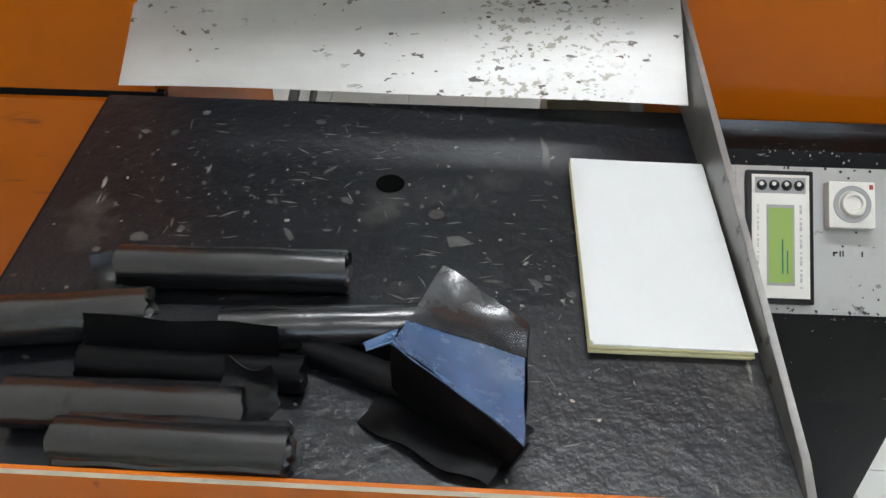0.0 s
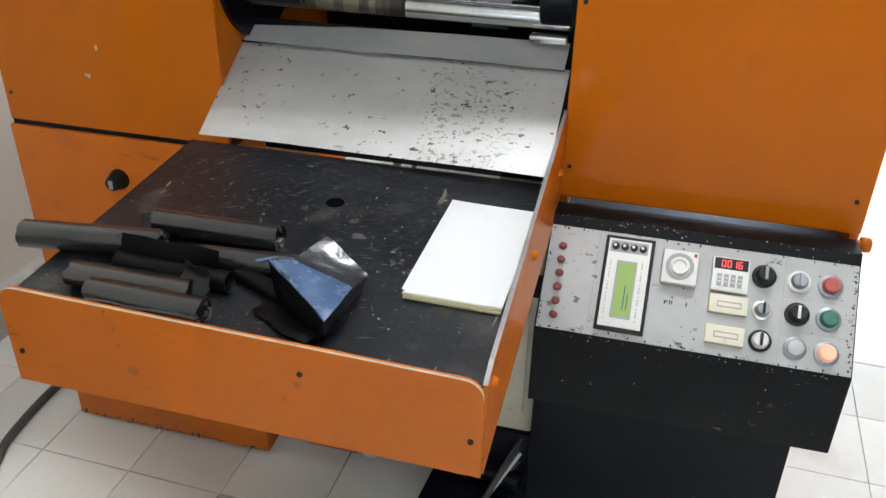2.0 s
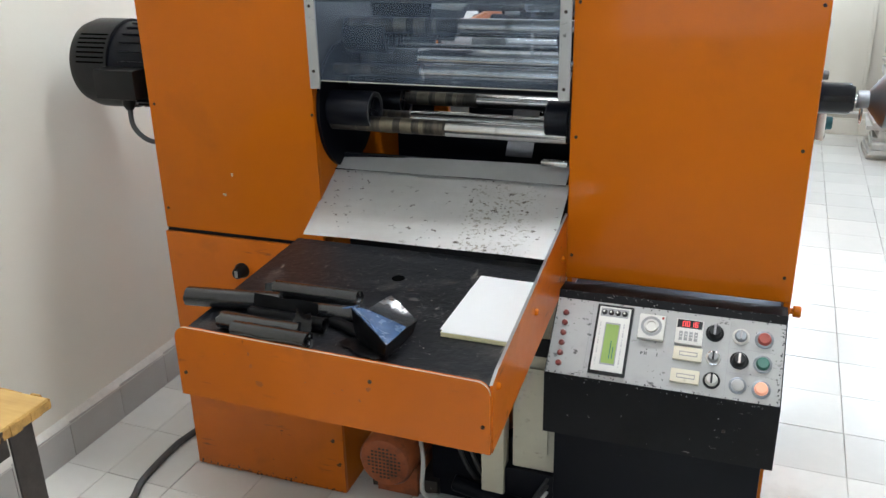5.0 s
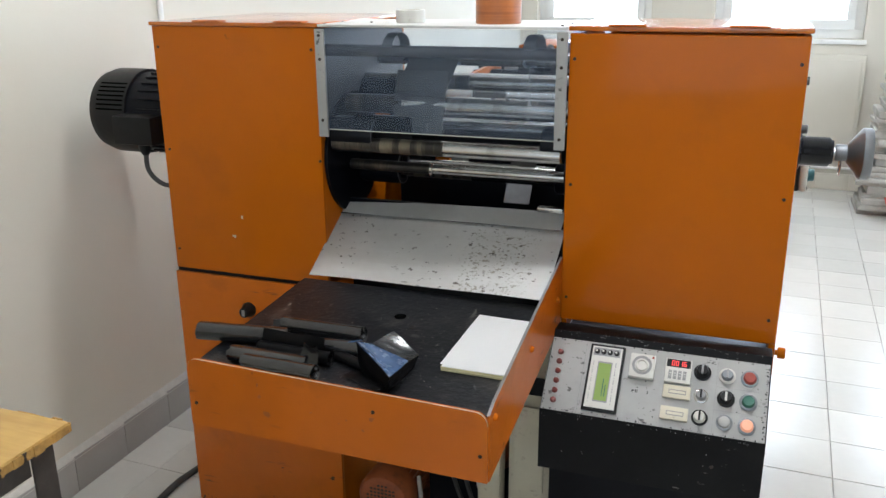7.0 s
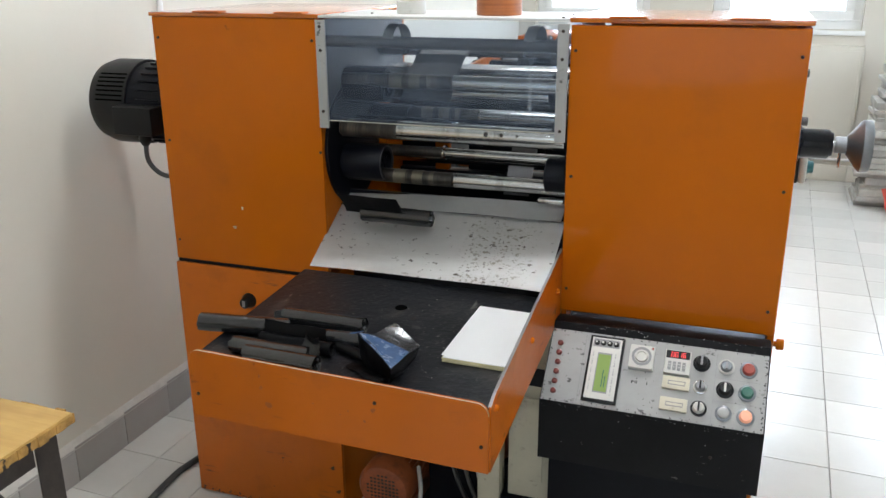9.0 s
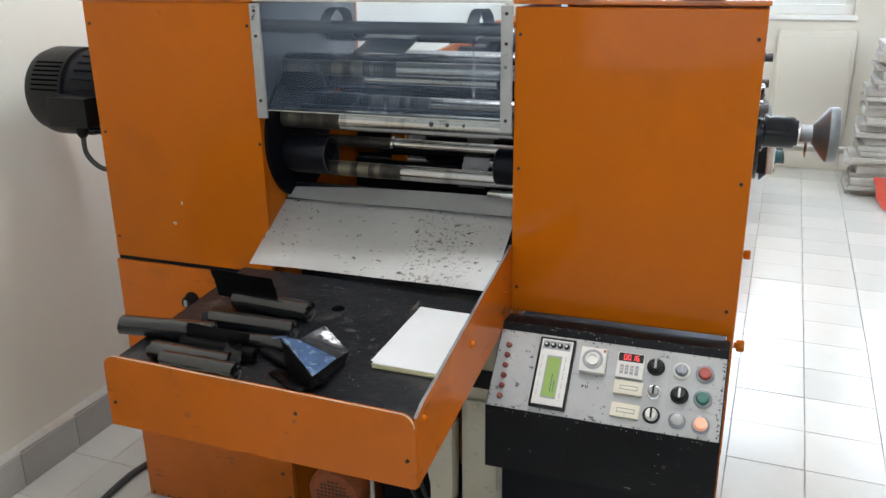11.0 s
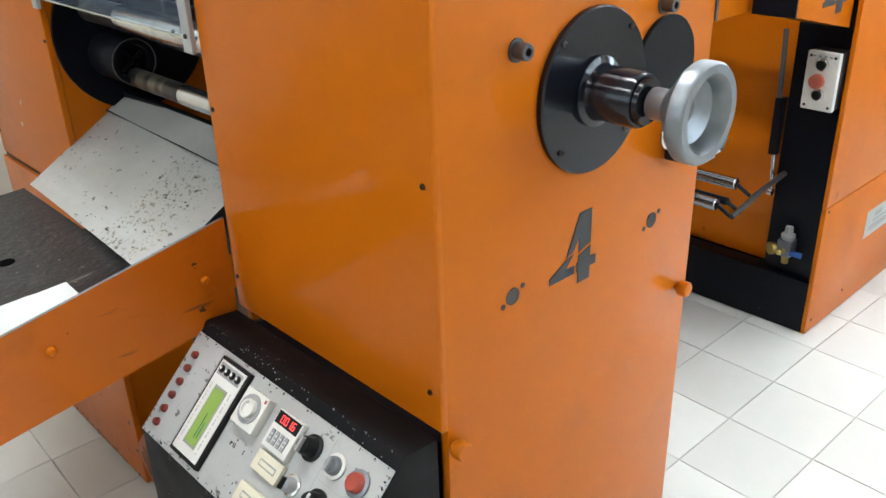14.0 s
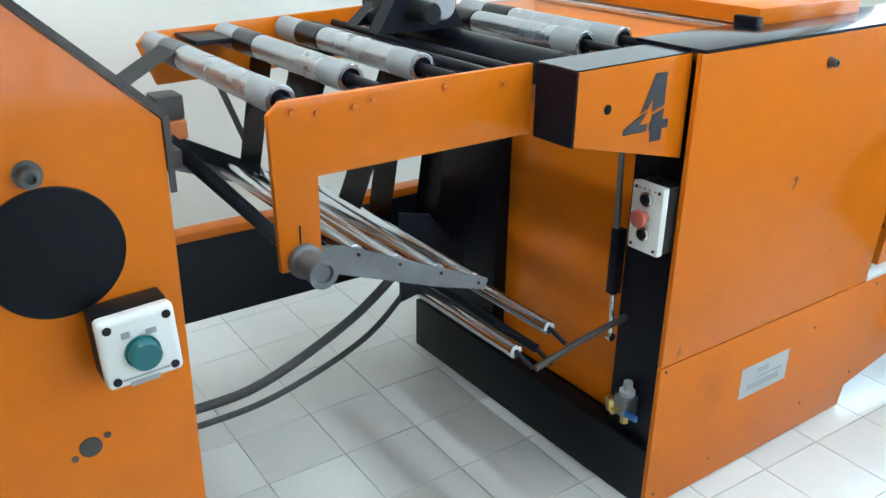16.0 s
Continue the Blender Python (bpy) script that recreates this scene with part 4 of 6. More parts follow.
def roller_bed():
    b = thing("roller_bed", "worn chromed guide rollers behind the guard", "roller bed", (-0.28, 0.35, 0.8))
    part("left_disc", lathe((-0.5575, 0.155, 0.94), (1, 0, 0), [(0, 0), (0, 0.145), (0.008, 0.145), (0.008, 0)], 64), BLACK, b, "large black disc")
    part("right_disc", lathe((-0.010, 0.155, 0.94), (1, 0, 0), [(0, 0), (0, 0.12), (0.008, 0.12), (0.008, 0)], 56), BLACK, b)
    for y, z, r, m in ((0.33, 1.150, 0.018, ROLLER), (0.40, 1.085, 0.022, CHROME), (0.36, 0.87, 0.016, CHROME)):
        part("roller", rod((-0.5565, y, z), (-0.001, y, z), r), m, b)
    part("rubber_roller", rod((-0.5565, 0.41, 1.010), (-0.001, 0.41, 1.010), 0.034), BLACK_GLOSS, b)
    part("cross_beam", box(-0.5565, -0.001, 0.45, 0.49, 0.62, 0.815, 0.003), BLACK, b)
    for x0, x1, z1 in ((-0.5565, -0.452, 1.06), (-0.362, -0.232, 0.995), (-0.150, -0.001, 0.99)):
        part("back_plate", box(x0, x1, 0.470, 0.482, 0.816, z1, 0.001), BLACK, b)
    part("grey_strap", prism([(0.30, 0.80), (0.44, 0.985), (0.439, 0.987), (0.299, 0.802)], "x", -0.215, -0.150), LEVER, b)
    part("orange_bracket", box(-0.451, -0.412, 0.45, 0.47, 0.8155, 0.90, 0.002), ORANGE, b)
    part("floor_pan", prism([(0.115, 0.60), (0.48, 0.60), (0.48, 0.62), (0.129, 0.62), (0.129, 0.832), (0.115, 0.832)], "x", -0.5565, -0.001), BLACK, b)


roller_bed()


def guard():
    g = thing("guard_hood", "scratched clear acrylic guard hood in a grey bolted frame", "machine guard", (-0.28, 0.0, 1.0))
    part("top_plate", box(-0.5505, -0.0035, -0.006, 0.245, 1.2400, 1.2455, 0.0015), GALV, g)
    part("left_strip", box(-0.556, -0.534, -0.010, -0.003, 1.003, 1.236, 0.001), GREYPAINT, g)
    part("right_strip", box(-0.024, -0.002, -0.010, -0.003, 1.003, 1.236, 0.001), GREYPAINT, g)
    s = part("clear_sheet", box(-0.548, -0.008, -0.0028, 0.0010, 1.020, 1.2385), HOOD, g, "scratched clear acrylic sheet")
    s.visible_shadow = False
    rng = random.Random(77)
    for x, z, w, h in ((-0.078, 1.035, 0.007, 0.125), (-0.30, 1.028, 0.004, 0.016), (-0.265, 1.030, 0.003, 0.020), (-0.235, 1.026, 0.014, 0.005), (-0.335, 1.034, 0.002, 0.010), (-0.06, 1.07, 0.004, 0.05)):
        ring = [(x + w * math.cos(a) * rng.uniform(0.35, 0.6), z + h / 2 + h * math.sin(a) * rng.uniform(0.4, 0.55)) for a in [2 * math.pi * k / 14 for k in range(14)]]
        m = part("glue_smear", prism(ring, "y", -0.0034, -0.0031), SMEAR, s, "pale dried smear")
        m.visible_shadow = False
    part("sheet_edge", box(-0.548, -0.008, -0.0032, 0.0012, 1.0185, 1.0198), CREAM, g)
    part("hinge_bar", rod((-0.545, 0.020, 1.190), (-0.012, 0.020, 1.190), 0.0125), DARKBAR, g, "dark grey hinge bar")
    for x in (-0.395, -0.085):
        pts = [(x, 0.062 + 0.052 * math.cos(a), 1.192 + 0.034 * math.sin(a)) for a in [radians(12 * d) for d in range(-2, 17)]]
        bm = bmesh.new()
        rings = [[bm.verts.new((x + dx, y, z)) for dx in (-0.012, 0.012)] for _, y, z in pts]
        for a, b in zip(rings, rings[1:]):
            bm.faces.new((a[0], a[1], b[1], b[0]))
        bmesh.ops.solidify(bm, geom=bm.faces[:], thickness=0.003)
        part("strap_hook", bm, GREYPL, g)
    bolts(g, [(-0.545, -0.0101, z) for z in (1.222, 1.172, 1.04)] + [(-0.013, -0.0101, z) for z in (1.222, 1.168, 1.025)])
    bolts(g, [(x, y, 1.2456) for x, y in ((-0.54, 0.01), (-0.54, 0.1), (-0.46, 0.08), (-0.02, 0.02), (-0.02, 0.12))], Matrix.Identity(4))


guard()


def tape_rolls():
    w = thing("tape_roll", "roll of white tape lying on the grey top plate", "tape roll", (-0.375, 0.10, 1.2458))
    part("tape", lathe((-0.375, 0.10, 1.2458), (0, 0, 1), [(0, 0.024), (0, 0.031), (0.001, 0.032), (0.026, 0.032), (0.027, 0.031), (0.027, 0.024), (0, 0.024)], 40), WHITEPL, w)
    part("core", lathe((-0.375, 0.10, 1.2458), (0, 0, 1), [(0, 0.022), (0, 0.0235), (0.027, 0.0235), (0.027, 0.022), (0, 0.022)], 36), CREAM, w)
    b = thing("tape_roll", "tall brown tape rolls stacked on the grey top plate", "tape roll", (-0.175, 0.10, 1.2458))
    for i in range(2):
        part("tape", lathe((-0.175, 0.10, 1.2458 + 0.0505 * i), (0, 0, 1), [(0, 0.038), (0, 0.047), (0.001, 0.048), (0.049, 0.048), (0.05, 0.047), (0.05, 0.038), (0, 0.038)], 44), BROWNTAPE, b)


tape_rolls()


# ---- control console ----
CS = pose(0.0, -0.125, 0.557, 45, 0, 0)     # panel space: x along, y up the slope, z off the face


def on_panel(bm, lift=0.0):
    return moved(bm, CS @ Matrix.Translation((0, 0, lift)))


def console():
    c = thing("control_console", "black steel control console with a sloped grey button panel", "control console", (0.22, -0.08, 0.0))
    body = [(-0.004, 0.628), (-0.055, 0.632), (-0.0665, 0.614), (-0.1755, 0.505), (-0.1755, 0.372), (-0.004, 0.372)]
    part("housing", prism(body, "x", 0.0, 0.432, 0.0015), BLACK_SCUFF, c)
    part("pedestal", box(-0.008, 0.421, -0.022, -0.004, -0.047, 0.371, 0.002), BLACK, c)
    p = part("button_panel", on_panel(box(0.0025, 0.4295, -0.0705, 0.0855, 0.0002, 0.0022, 0.0006)), GREYPAINT, c, "grey painted panel with worn edges")
    for i in range(6):
        part("indicator_lamp", on_panel(lathe((0.0227 + 0.0005 * i, 0.0545 - 0.0208 * i, 0.0022), (0, 0, 1), [(0, 0), (0, 0.0062), (0.002, 0.0062), (0.006, 0.0045), (0.0075, 0)], 16)), LAMP_RED, p, "dark red lamp lens")
    part("panel_seam", on_panel(box(0.074, 0.0748, -0.070, 0.085, 0.0022, 0.0025)), GREYPL, p)
    u = part("display_unit", on_panel(box(0.0835, 0.1535, -0.0615, 0.0795, 0.0022, 0.0095, 0.002)), BLACKPL, c, "black framed operator display")
    part("face_plate", on_panel(box(0.0885, 0.1485, -0.0555, 0.0745, 0.0095, 0.0108, 0.0004)), WHITEPL, u)
    part("screen_frame", on_panel(box(0.1035, 0.1325, -0.0425, 0.0425, 0.0108, 0.0113)), GREYPL, u)
    part("lcd_screen", on_panel(box(0.1055, 0.1305, -0.0395, 0.0390, 0.0113, 0.0117)), LCD, u, "lit green screen")
    part("screen_text", on_panel(join(*[box(0.109 + 0.005 * k, 0.1105 + 0.005 * k, -0.03, -0.03 + 0.012 * ((k * 7) % 4 + 1), 0.0117, 0.0119) for k in (2, 3)])), GREENPL, u)
    part("key_strip", on_panel(box(0.0915, 0.1445, 0.0545, 0.0715, 0.0108, 0.0111)), GREYPL, u)
    for k in range(4):
        part("key", on_panel(lathe((0.0985 + 0.013 * k, 0.063, 0.0111), (0, 0, 1), [(0, 0.0055), (0.001, 0.0055), (0.001, 0.0045), (0.003, 0.004), (0.003, 0)], 16)), BLACKPL, u)
        part("key_cap", on_panel(lathe((0.0985 + 0.013 * k - 0.001, 0.064, 0.0141), (0, 0, 1), [(0, 0), (0, 0.0022), (0.0004, 0.0022), (0.0004, 0)], 12)), WHITEPL, u)
    for x0, w in ((0.0925, 0.0035), (0.137, 0.004)):
        for k in range(15):
            part("legend_bar", on_panel(box(x0 + 0.001, x0 + w - 0.0005, -0.045 + 0.006 * k, -0.045 + 0.006 * k + (0.002 + 0.003 * (k * 5 % 3) / 2), 0.0108, 0.0110)), LEGEND, u)
    d = part("timer_dial", on_panel(box(0.1665, 0.2150, 0.0195, 0.0685, 0.0022, 0.016, 0.002)), WHITEPL, c, "square white timer dial")
    part("dial_ring", on_panel(lathe((0.1905, 0.0445, 0.016), (0, 0, 1), [(0, 0.0195), (0.0015, 0.0195), (0.0015, 0.0145), (0, 0.0145)], 36)), GREYPL, d)
    part("dial_knob", on_panel(lathe((0.1905, 0.0445, 0.016), (0, 0, 1), [(0, 0), (0, 0.013), (0.006, 0.012), (0.006, 0.009), (0.003, 0.008), (0.003, 0)], 32)), WHITEPL, d)
    part("dial_mark", on_panel(box(0.2085, 0.2125, 0.0605, 0.0655, 0.016, 0.0163)), REDPL, d)
    k = part("counter", on_panel(box(0.2355, 0.2850, 0.0195, 0.0685, 0.0022, 0.013, 0.0015)), WHITEPL, c, "digital counter with thumbwheels")
    part("counter_window", on_panel(box(0.2375, 0.2830, 0.0510, 0.0670, 0.013, 0.0134)), BLACKPL, k)
    seg = {"0": "abcdef", "1": "bc", "6": "acdefg"}
    for i, ch in enumerate("0016"):
        x, y, s = 0.2475 + 0.0075 * i, 0.0545, 0.0045
        bars = {"a": (0, 2 * s, s, 0), "g": (0, s, s, 0), "d": (0, 0, s, 0), "f": (0, s, 0, s), "b": (s, s, 0, s), "e": (0, 0, 0, s), "c": (s, 0, 0, s)}
        bm = bmesh.new()
        for q in seg[ch]:
            bx, by, dx, dy = bars[q]
            quad_box(bm, x + bx - 0.0005, x + bx + dx + 0.0005, y + by - 0.0005, y + by + dy + 0.0005, 0.0134, 0.0137)
        part("digit", on_panel(bm), DIGIT, k, "glowing red digit")
    for i in range(4):
        part("thumbwheel", on_panel(box(0.2425 + 0.0092 * i, 0.2490 + 0.0092 * i, 0.0260, 0.0440, 0.013, 0.0146, 0.0005)), GREYPL, k)
        part("thumbwheel_digit", on_panel(join(box(0.2438 + 0.0092 * i, 0.2478 + 0.0092 * i, 0.0320, 0.0332, 0.0146, 0.0148), box(0.2438 + 0.0092 * i, 0.2478 + 0.0092 * i, 0.0375, 0.0387, 0.0146, 0.0148))), WHITEPL, k)
    for y in (0.002, -0.0415):
        q = part("counter", on_panel(box(0.2360, 0.2880, y - 0.013, y + 0.013, 0.0022, 0.010, 0.0015)), CREAM, c, "cream hour counter")
        part("counter_window", on_panel(box(0.2470, 0.2800, y - 0.005, y + 0.004, 0.010, 0.0103)), GREYPL, q)
        part("counter_strip", on_panel(box(0.2485, 0.2785, y - 0.003, y + 0.002, 0.0103, 0.0106)), CREAM, q)

    def knob(name, x, y, r, h, m, ring, label, cap=None):
        b = part(name, on_panel(lathe((x, y, 0.0022), (0, 0, 1), [(0, 0), (0, r), (0.003, r), (0.004, r * 0.85), (0.004, 0)], 30)), ring, c, label)
        part("cap", on_panel(lathe((x, y, 0.0062), (0, 0, 1), [(0, 0), (0, r * 0.74), (h * 0.8, r * 0.68), (h, r * 0.58), (h, 0)], 28)), m, b)
        if cap:
            part("pointer", on_panel(box(x - r * 0.12, x + r * 0.12, y - r * 0.55, y + r * 0.55, 0.0062 + h, 0.0062 + h + 0.0012 if cap == WHITEPL else 0.0062 + h + 0.006, 0.0004)), cap, b)
    knob("speed_knob", 0.3061, 0.051, 0.0165, 0.016, BLACKPL, BLACKPL, "black turning knob", GREYPL)
    knob("toggle_switch", 0.3081, 0.0021, 0.0135, 0.012, GREYPL, CHROME, "small steel toggle switch", BLACKPL)
    knob("selector_switch", 0.3094, -0.041, 0.0155, 0.010, WHITEPL, BLACKPL, "white and black selector switch", BLACKPL)
    knob("key_switch", 0.3527, 0.0506, 0.0155, 0.008, ALU, WHITEPL, "silver key switch", GREYPL)
    knob("selector_switch", 0.3539, 0.0041, 0.0165, 0.014, BLACKPL, BLACKPL, "black selector switch", WHITEPL)
    knob("push_button", 0.3553, -0.0432, 0.0155, 0.006, GREYPAINT, ALU, "grey push button")
    knob("push_button", 0.3939, 0.0503, 0.0165, 0.009, REDPL, ALU, "red push button in a steel ring")
    knob("push_button", 0.3948, 0.0034, 0.0165, 0.009, GREENPL, ALU, "green push button in a steel ring")
    knob("push_button", 0.3958, -0.0443, 0.0165, 0.009, PEACH, ALU, "lit orange push button in a steel ring")
    part("label_bar", on_panel(join(box(0.176, 0.181, -0.006, -0.004, 0.0022, 0.0024), box(0.176, 0.178, -0.009, -0.004, 0.0022, 0.0024), box(0.186, 0.1875, -0.009, -0.003, 0.0022, 0.0024), box(0.183, 0.1845, -0.009, -0.003, 0.0022, 0.0024), box(0.206, 0.2075, -0.009, -0.003, 0.0022, 0.0024))), BLACKPL, c)
    part("seam_frame", on_panel(join(box(0.3335, 0.3340, -0.07, 0.078, 0.0022, 0.0024), box(0.3335, 0.417, 0.0265, 0.027, 0.0022, 0.0024), box(0.3335, 0.417, -0.0205, -0.020, 0.0022, 0.0024))), GREYPL, c)
    def rim(rng):
        k = rng.random()
        off = abs(rng.gauss(0, 0.0022))
        if k < 0.40:
            return rng.uniform(0.006, 0.425), -0.0690 + off
        if k < 0.62:
            return rng.uniform(0.006, 0.425), 0.0840 - off * 0.7
        if k < 0.85:
            return 0.4280 - off, rng.uniform(-0.067, 0.083)
        return 0.0040 + off * 0.6, rng.uniform(-0.067, 0.083)
    tagged(part("edge_wear", on_panel(flakes(150, 5, rim, 0.0017), 0.0022), INK, p, "black chipped edges"), kind="stuff")
    tagged(part("paint_chips", on_panel(flakes(30, 9, lambda r: (r.choice((r.gauss(0.20, 0.028), r.gauss(0.40, 0.018), r.uniform(0.02, 0.42))), r.uniform(-0.062, 0.078)), 0.0013), 0.0022), INK, p, "dark chips in the paint"), kind="stuff")
    ledge = Matrix.Translation((0, -0.0665, 0.614)) @ pose(0, 0, 0, 57, 0, 0)
    tagged(part("ledge_scuffs", moved(flakes(60, 3, lambda r: (r.uniform(0.01, 0.425), r.choice((0.0205, 0.0205, r.uniform(0.002, 0.02))) + r.gauss(0, 0.0008)), 0.0012, 0.0002), ledge), GREYPL, c, "pale scuffs on the ledge"), kind="stuff")
    tagged(part("front_scuffs", moved(flakes(55, 4, lambda r: (r.uniform(0.004, 0.428), r.choice((-0.0015 - abs(r.gauss(0, 0.003)), -0.0015 - abs(r.gauss(0, 0.002)), r.uniform(-0.125, 0)))), 0.0010, 0.0002), Matrix.Translation((0, -0.1756, 0.5045)) @ pose(0, 0, 0, 90, 0, 0)), GREYPL, c, "pale scuffs on the front"), kind="stuff")
    bolts(c, [(0.29, -0.0222, 0.09), (0.33, -0.0222, 0.06), (0.34, -0.1757, 0.44)])


console()


# ---- under the table: drive motor, gearbox, rags ----
def drive_motor():
    m = thing("drive_motor", "oily orange drive motor with a grilled end under the table", "electric motor", (0, 0, 0))
    c = Vector((-0.42, 0.06, 0.165))
    part("housing", lathe((-0.42, 0.10, 0.165), (0, 1, 0), [(0, 0), (0, 0.075), (0.22, 0.075), (0.22, 0)], 40), MOTOR_OR, m)
    fin = mesh("fin", box(0.073, 0.086, 0.0, 0.16, -0.0018, 0.0018), MOTOR_OR)
    for k in range(24):
        shared("fin", fin, m, Matrix.Translation((-0.42, 0.12, 0.165)) @ Matrix.Rotation(2 * math.pi * k / 24, 4, "Y"))
    cowl = part("fan_cowl", lathe((-0.42, 0.115, 0.165), (0, -1, 0), [(0, 0), (0, 0.088), (0.06, 0.088), (0.075, 0.078), (0.077, 0.070), (0.077, 0)], 44), MOTOR_OR, m)
    # grille openings are dark patches on a closed cowl, shade put into colour
    for j in range(-4, 5):
        for i in range(-4, 5):
            if i * i + j * j < 20:
                part("vent_hole", box(-0.42 + i * 0.0125 - 0.004, -0.42 + i * 0.0125 + 0.004, 0.0372, 0.0378, 0.165 + j * 0.0125 - 0.003, 0.165 + j * 0.0125 + 0.003), RUST, cowl)
    part("foot", box(-0.49, -0.35, 0.13, 0.30, -0.042, 0.095, 0.004), MOTOR_OR, m)
    part("cable", hose([(-0.33, 0.12, 0.22), (-0.30, 0.06, 0.18), (-0.30, 0.05, 0.08), (-0.28, 0.12, 0.02)], 0.007), WHITEPL, m, "pale cable")
    m.matrix_basis = Matrix.Translation((-0.425, -0.025, 0.098)) @ Matrix.Diagonal((0.80, 0.80, 0.80, 1)) @ Matrix.Translation((0.42, -0.038, -0.165))
    tagged(solo("motor_block", box(-0.50, -0.32, 0.06, 0.26, -0.043, 0.006, 0.003), RUST, "dirty steel block under the drive motor", "motor base"))


def gearbox():
    g = thing("gearbox", "dirty cream gearbox casing with a black band under the machine", "gearbox", (-0.05, 0.1, -0.04))
    part("casing", box(-0.115, -0.012, 0.02, 0.16, 0.13, 0.60, 0.006), CREAM, g)
    part("clamp_band", box(-0.119, -0.009, 0.016, 0.164, 0.43, 0.475, 0.003), BLACK, g)
    part("cover_plate", box(-0.10, -0.03, 0.0125, 0.0195, 0.18, 0.40, 0.002), CREAM, g)
    part("base", box(-0.13, -0.008, 0.01, 0.30, -0.045, 0.129, 0.004), BLACK, g)
    part("side_cover", box(-0.185, -0.1305, 0.0, 0.05, -0.040, 0.33, 0.004), CREAM, g, "dirty cream side cover")


def belt_drive():
    d = thing("belt_drive", "oily dark rusty drive unit with a pulley under the table", "machine drive", (-0.25, 0.15, -0.04))
    part("drum", rod((-0.33, 0.16, 0.235), (-0.135, 0.16, 0.235), 0.085, 36), MOTOR_OR, d, "oily brown drum")
    for k in range(6):
        part("rib", lathe((-0.31 + 0.03 * k, 0.16, 0.235), (1, 0, 0), [(0, 0.084), (0, 0.093), (0.006, 0.093), (0.006, 0.084), (0, 0.084)], 36), RUST, d)
    part("pulley", lathe((-0.36, 0.16, 0.235), (1, 0, 0), [(0, 0), (0, 0.07), (0.004, 0.072), (0.012, 0.062), (0.020, 0.072), (0.024, 0.07), (0.024, 0)], 36), RUST, d)
    part("frame_plate", box(-0.335, -0.13, 0.26, 0.275, -0.04, 0.40, 0.003), BLACK, d)
    part("base", box(-0.34, -0.135, 0.08, 0.28, -0.043, 0.16, 0.004), BLACK, d)
    part("upper_box", box(-0.32, -0.14, 0.06, 0.25, 0.34, 0.43, 0.006), BLACK, d)
    for k in range(4):
        part("lead", hose([(-0.30 + 0.04 * k, 0.10, 0.345), (-0.28 + 0.04 * k, 0.04 - 0.01 * k, 0.26), (-0.24 + 0.03 * k, 0.03, 0.12), (-0.20 + 0.03 * k, 0.06, 0.02)], 0.0055, 8, 8), WHITEPL if k == 2 else RUBBER, d)


def floor_cables():
    solo("power_cable", hose([(-1.03, 0.35, -0.022), (-1.085, 0.10, -0.030), (-1.095, 0.02, -0.032), (-1.085, -0.12, -0.036), (-1.055, -0.23, -0.039), (-1.06, -0.5, -0.047), (-1.16, -0.85, -0.057)], 0.0095), RUBBER, "thick black power cable lying on the tiles", "cable")
    c = thing("cable_bundle", "tangled dark cables on the floor beside the console", "cable", (-0.1, 0, -0.04))
    for k in range(6):
        part("cable", hose([(-0.20 + 0.03 * k, 0.05, -0.03 + 0.004 * k), (-0.14 + 0.02 * k, -0.03 - 0.012 * k, -0.02 + 0.006 * k), (-0.07, 0.0 - 0.02 * k, 0.0 + 0.012 * k), (0.0, 0.03 + 0.01 * k, 0.05 + 0.02 * k)], 0.0045, 8, 6), WHITEPL if k == 3 else RUBBER, c)
    d = thing("foot_pedal", "black dusty foot pedal lying on the floor", "foot pedal", (-0.12, -0.06, -0.045))
    part("treadle", moved(box(-0.08, 0.08, -0.045, 0.045, 0.0, 0.022, 0.006), pose(-0.12, -0.05, -0.012, 8, 0, -8)), BLACK, d)
    part("base", moved(box(-0.085, 0.085, -0.05, 0.05, 0.0, 0.024, 0.005), pose(-0.12, -0.05, -0.0455, 1.6, 0, -8)), BLACK, d)
    part("bar", rod((-0.26, 0.02, 0.05), (-0.02, -0.01, 0.03), 0.02), BLACK, d)


drive_motor()
gearbox()
belt_drive()
floor_cables()


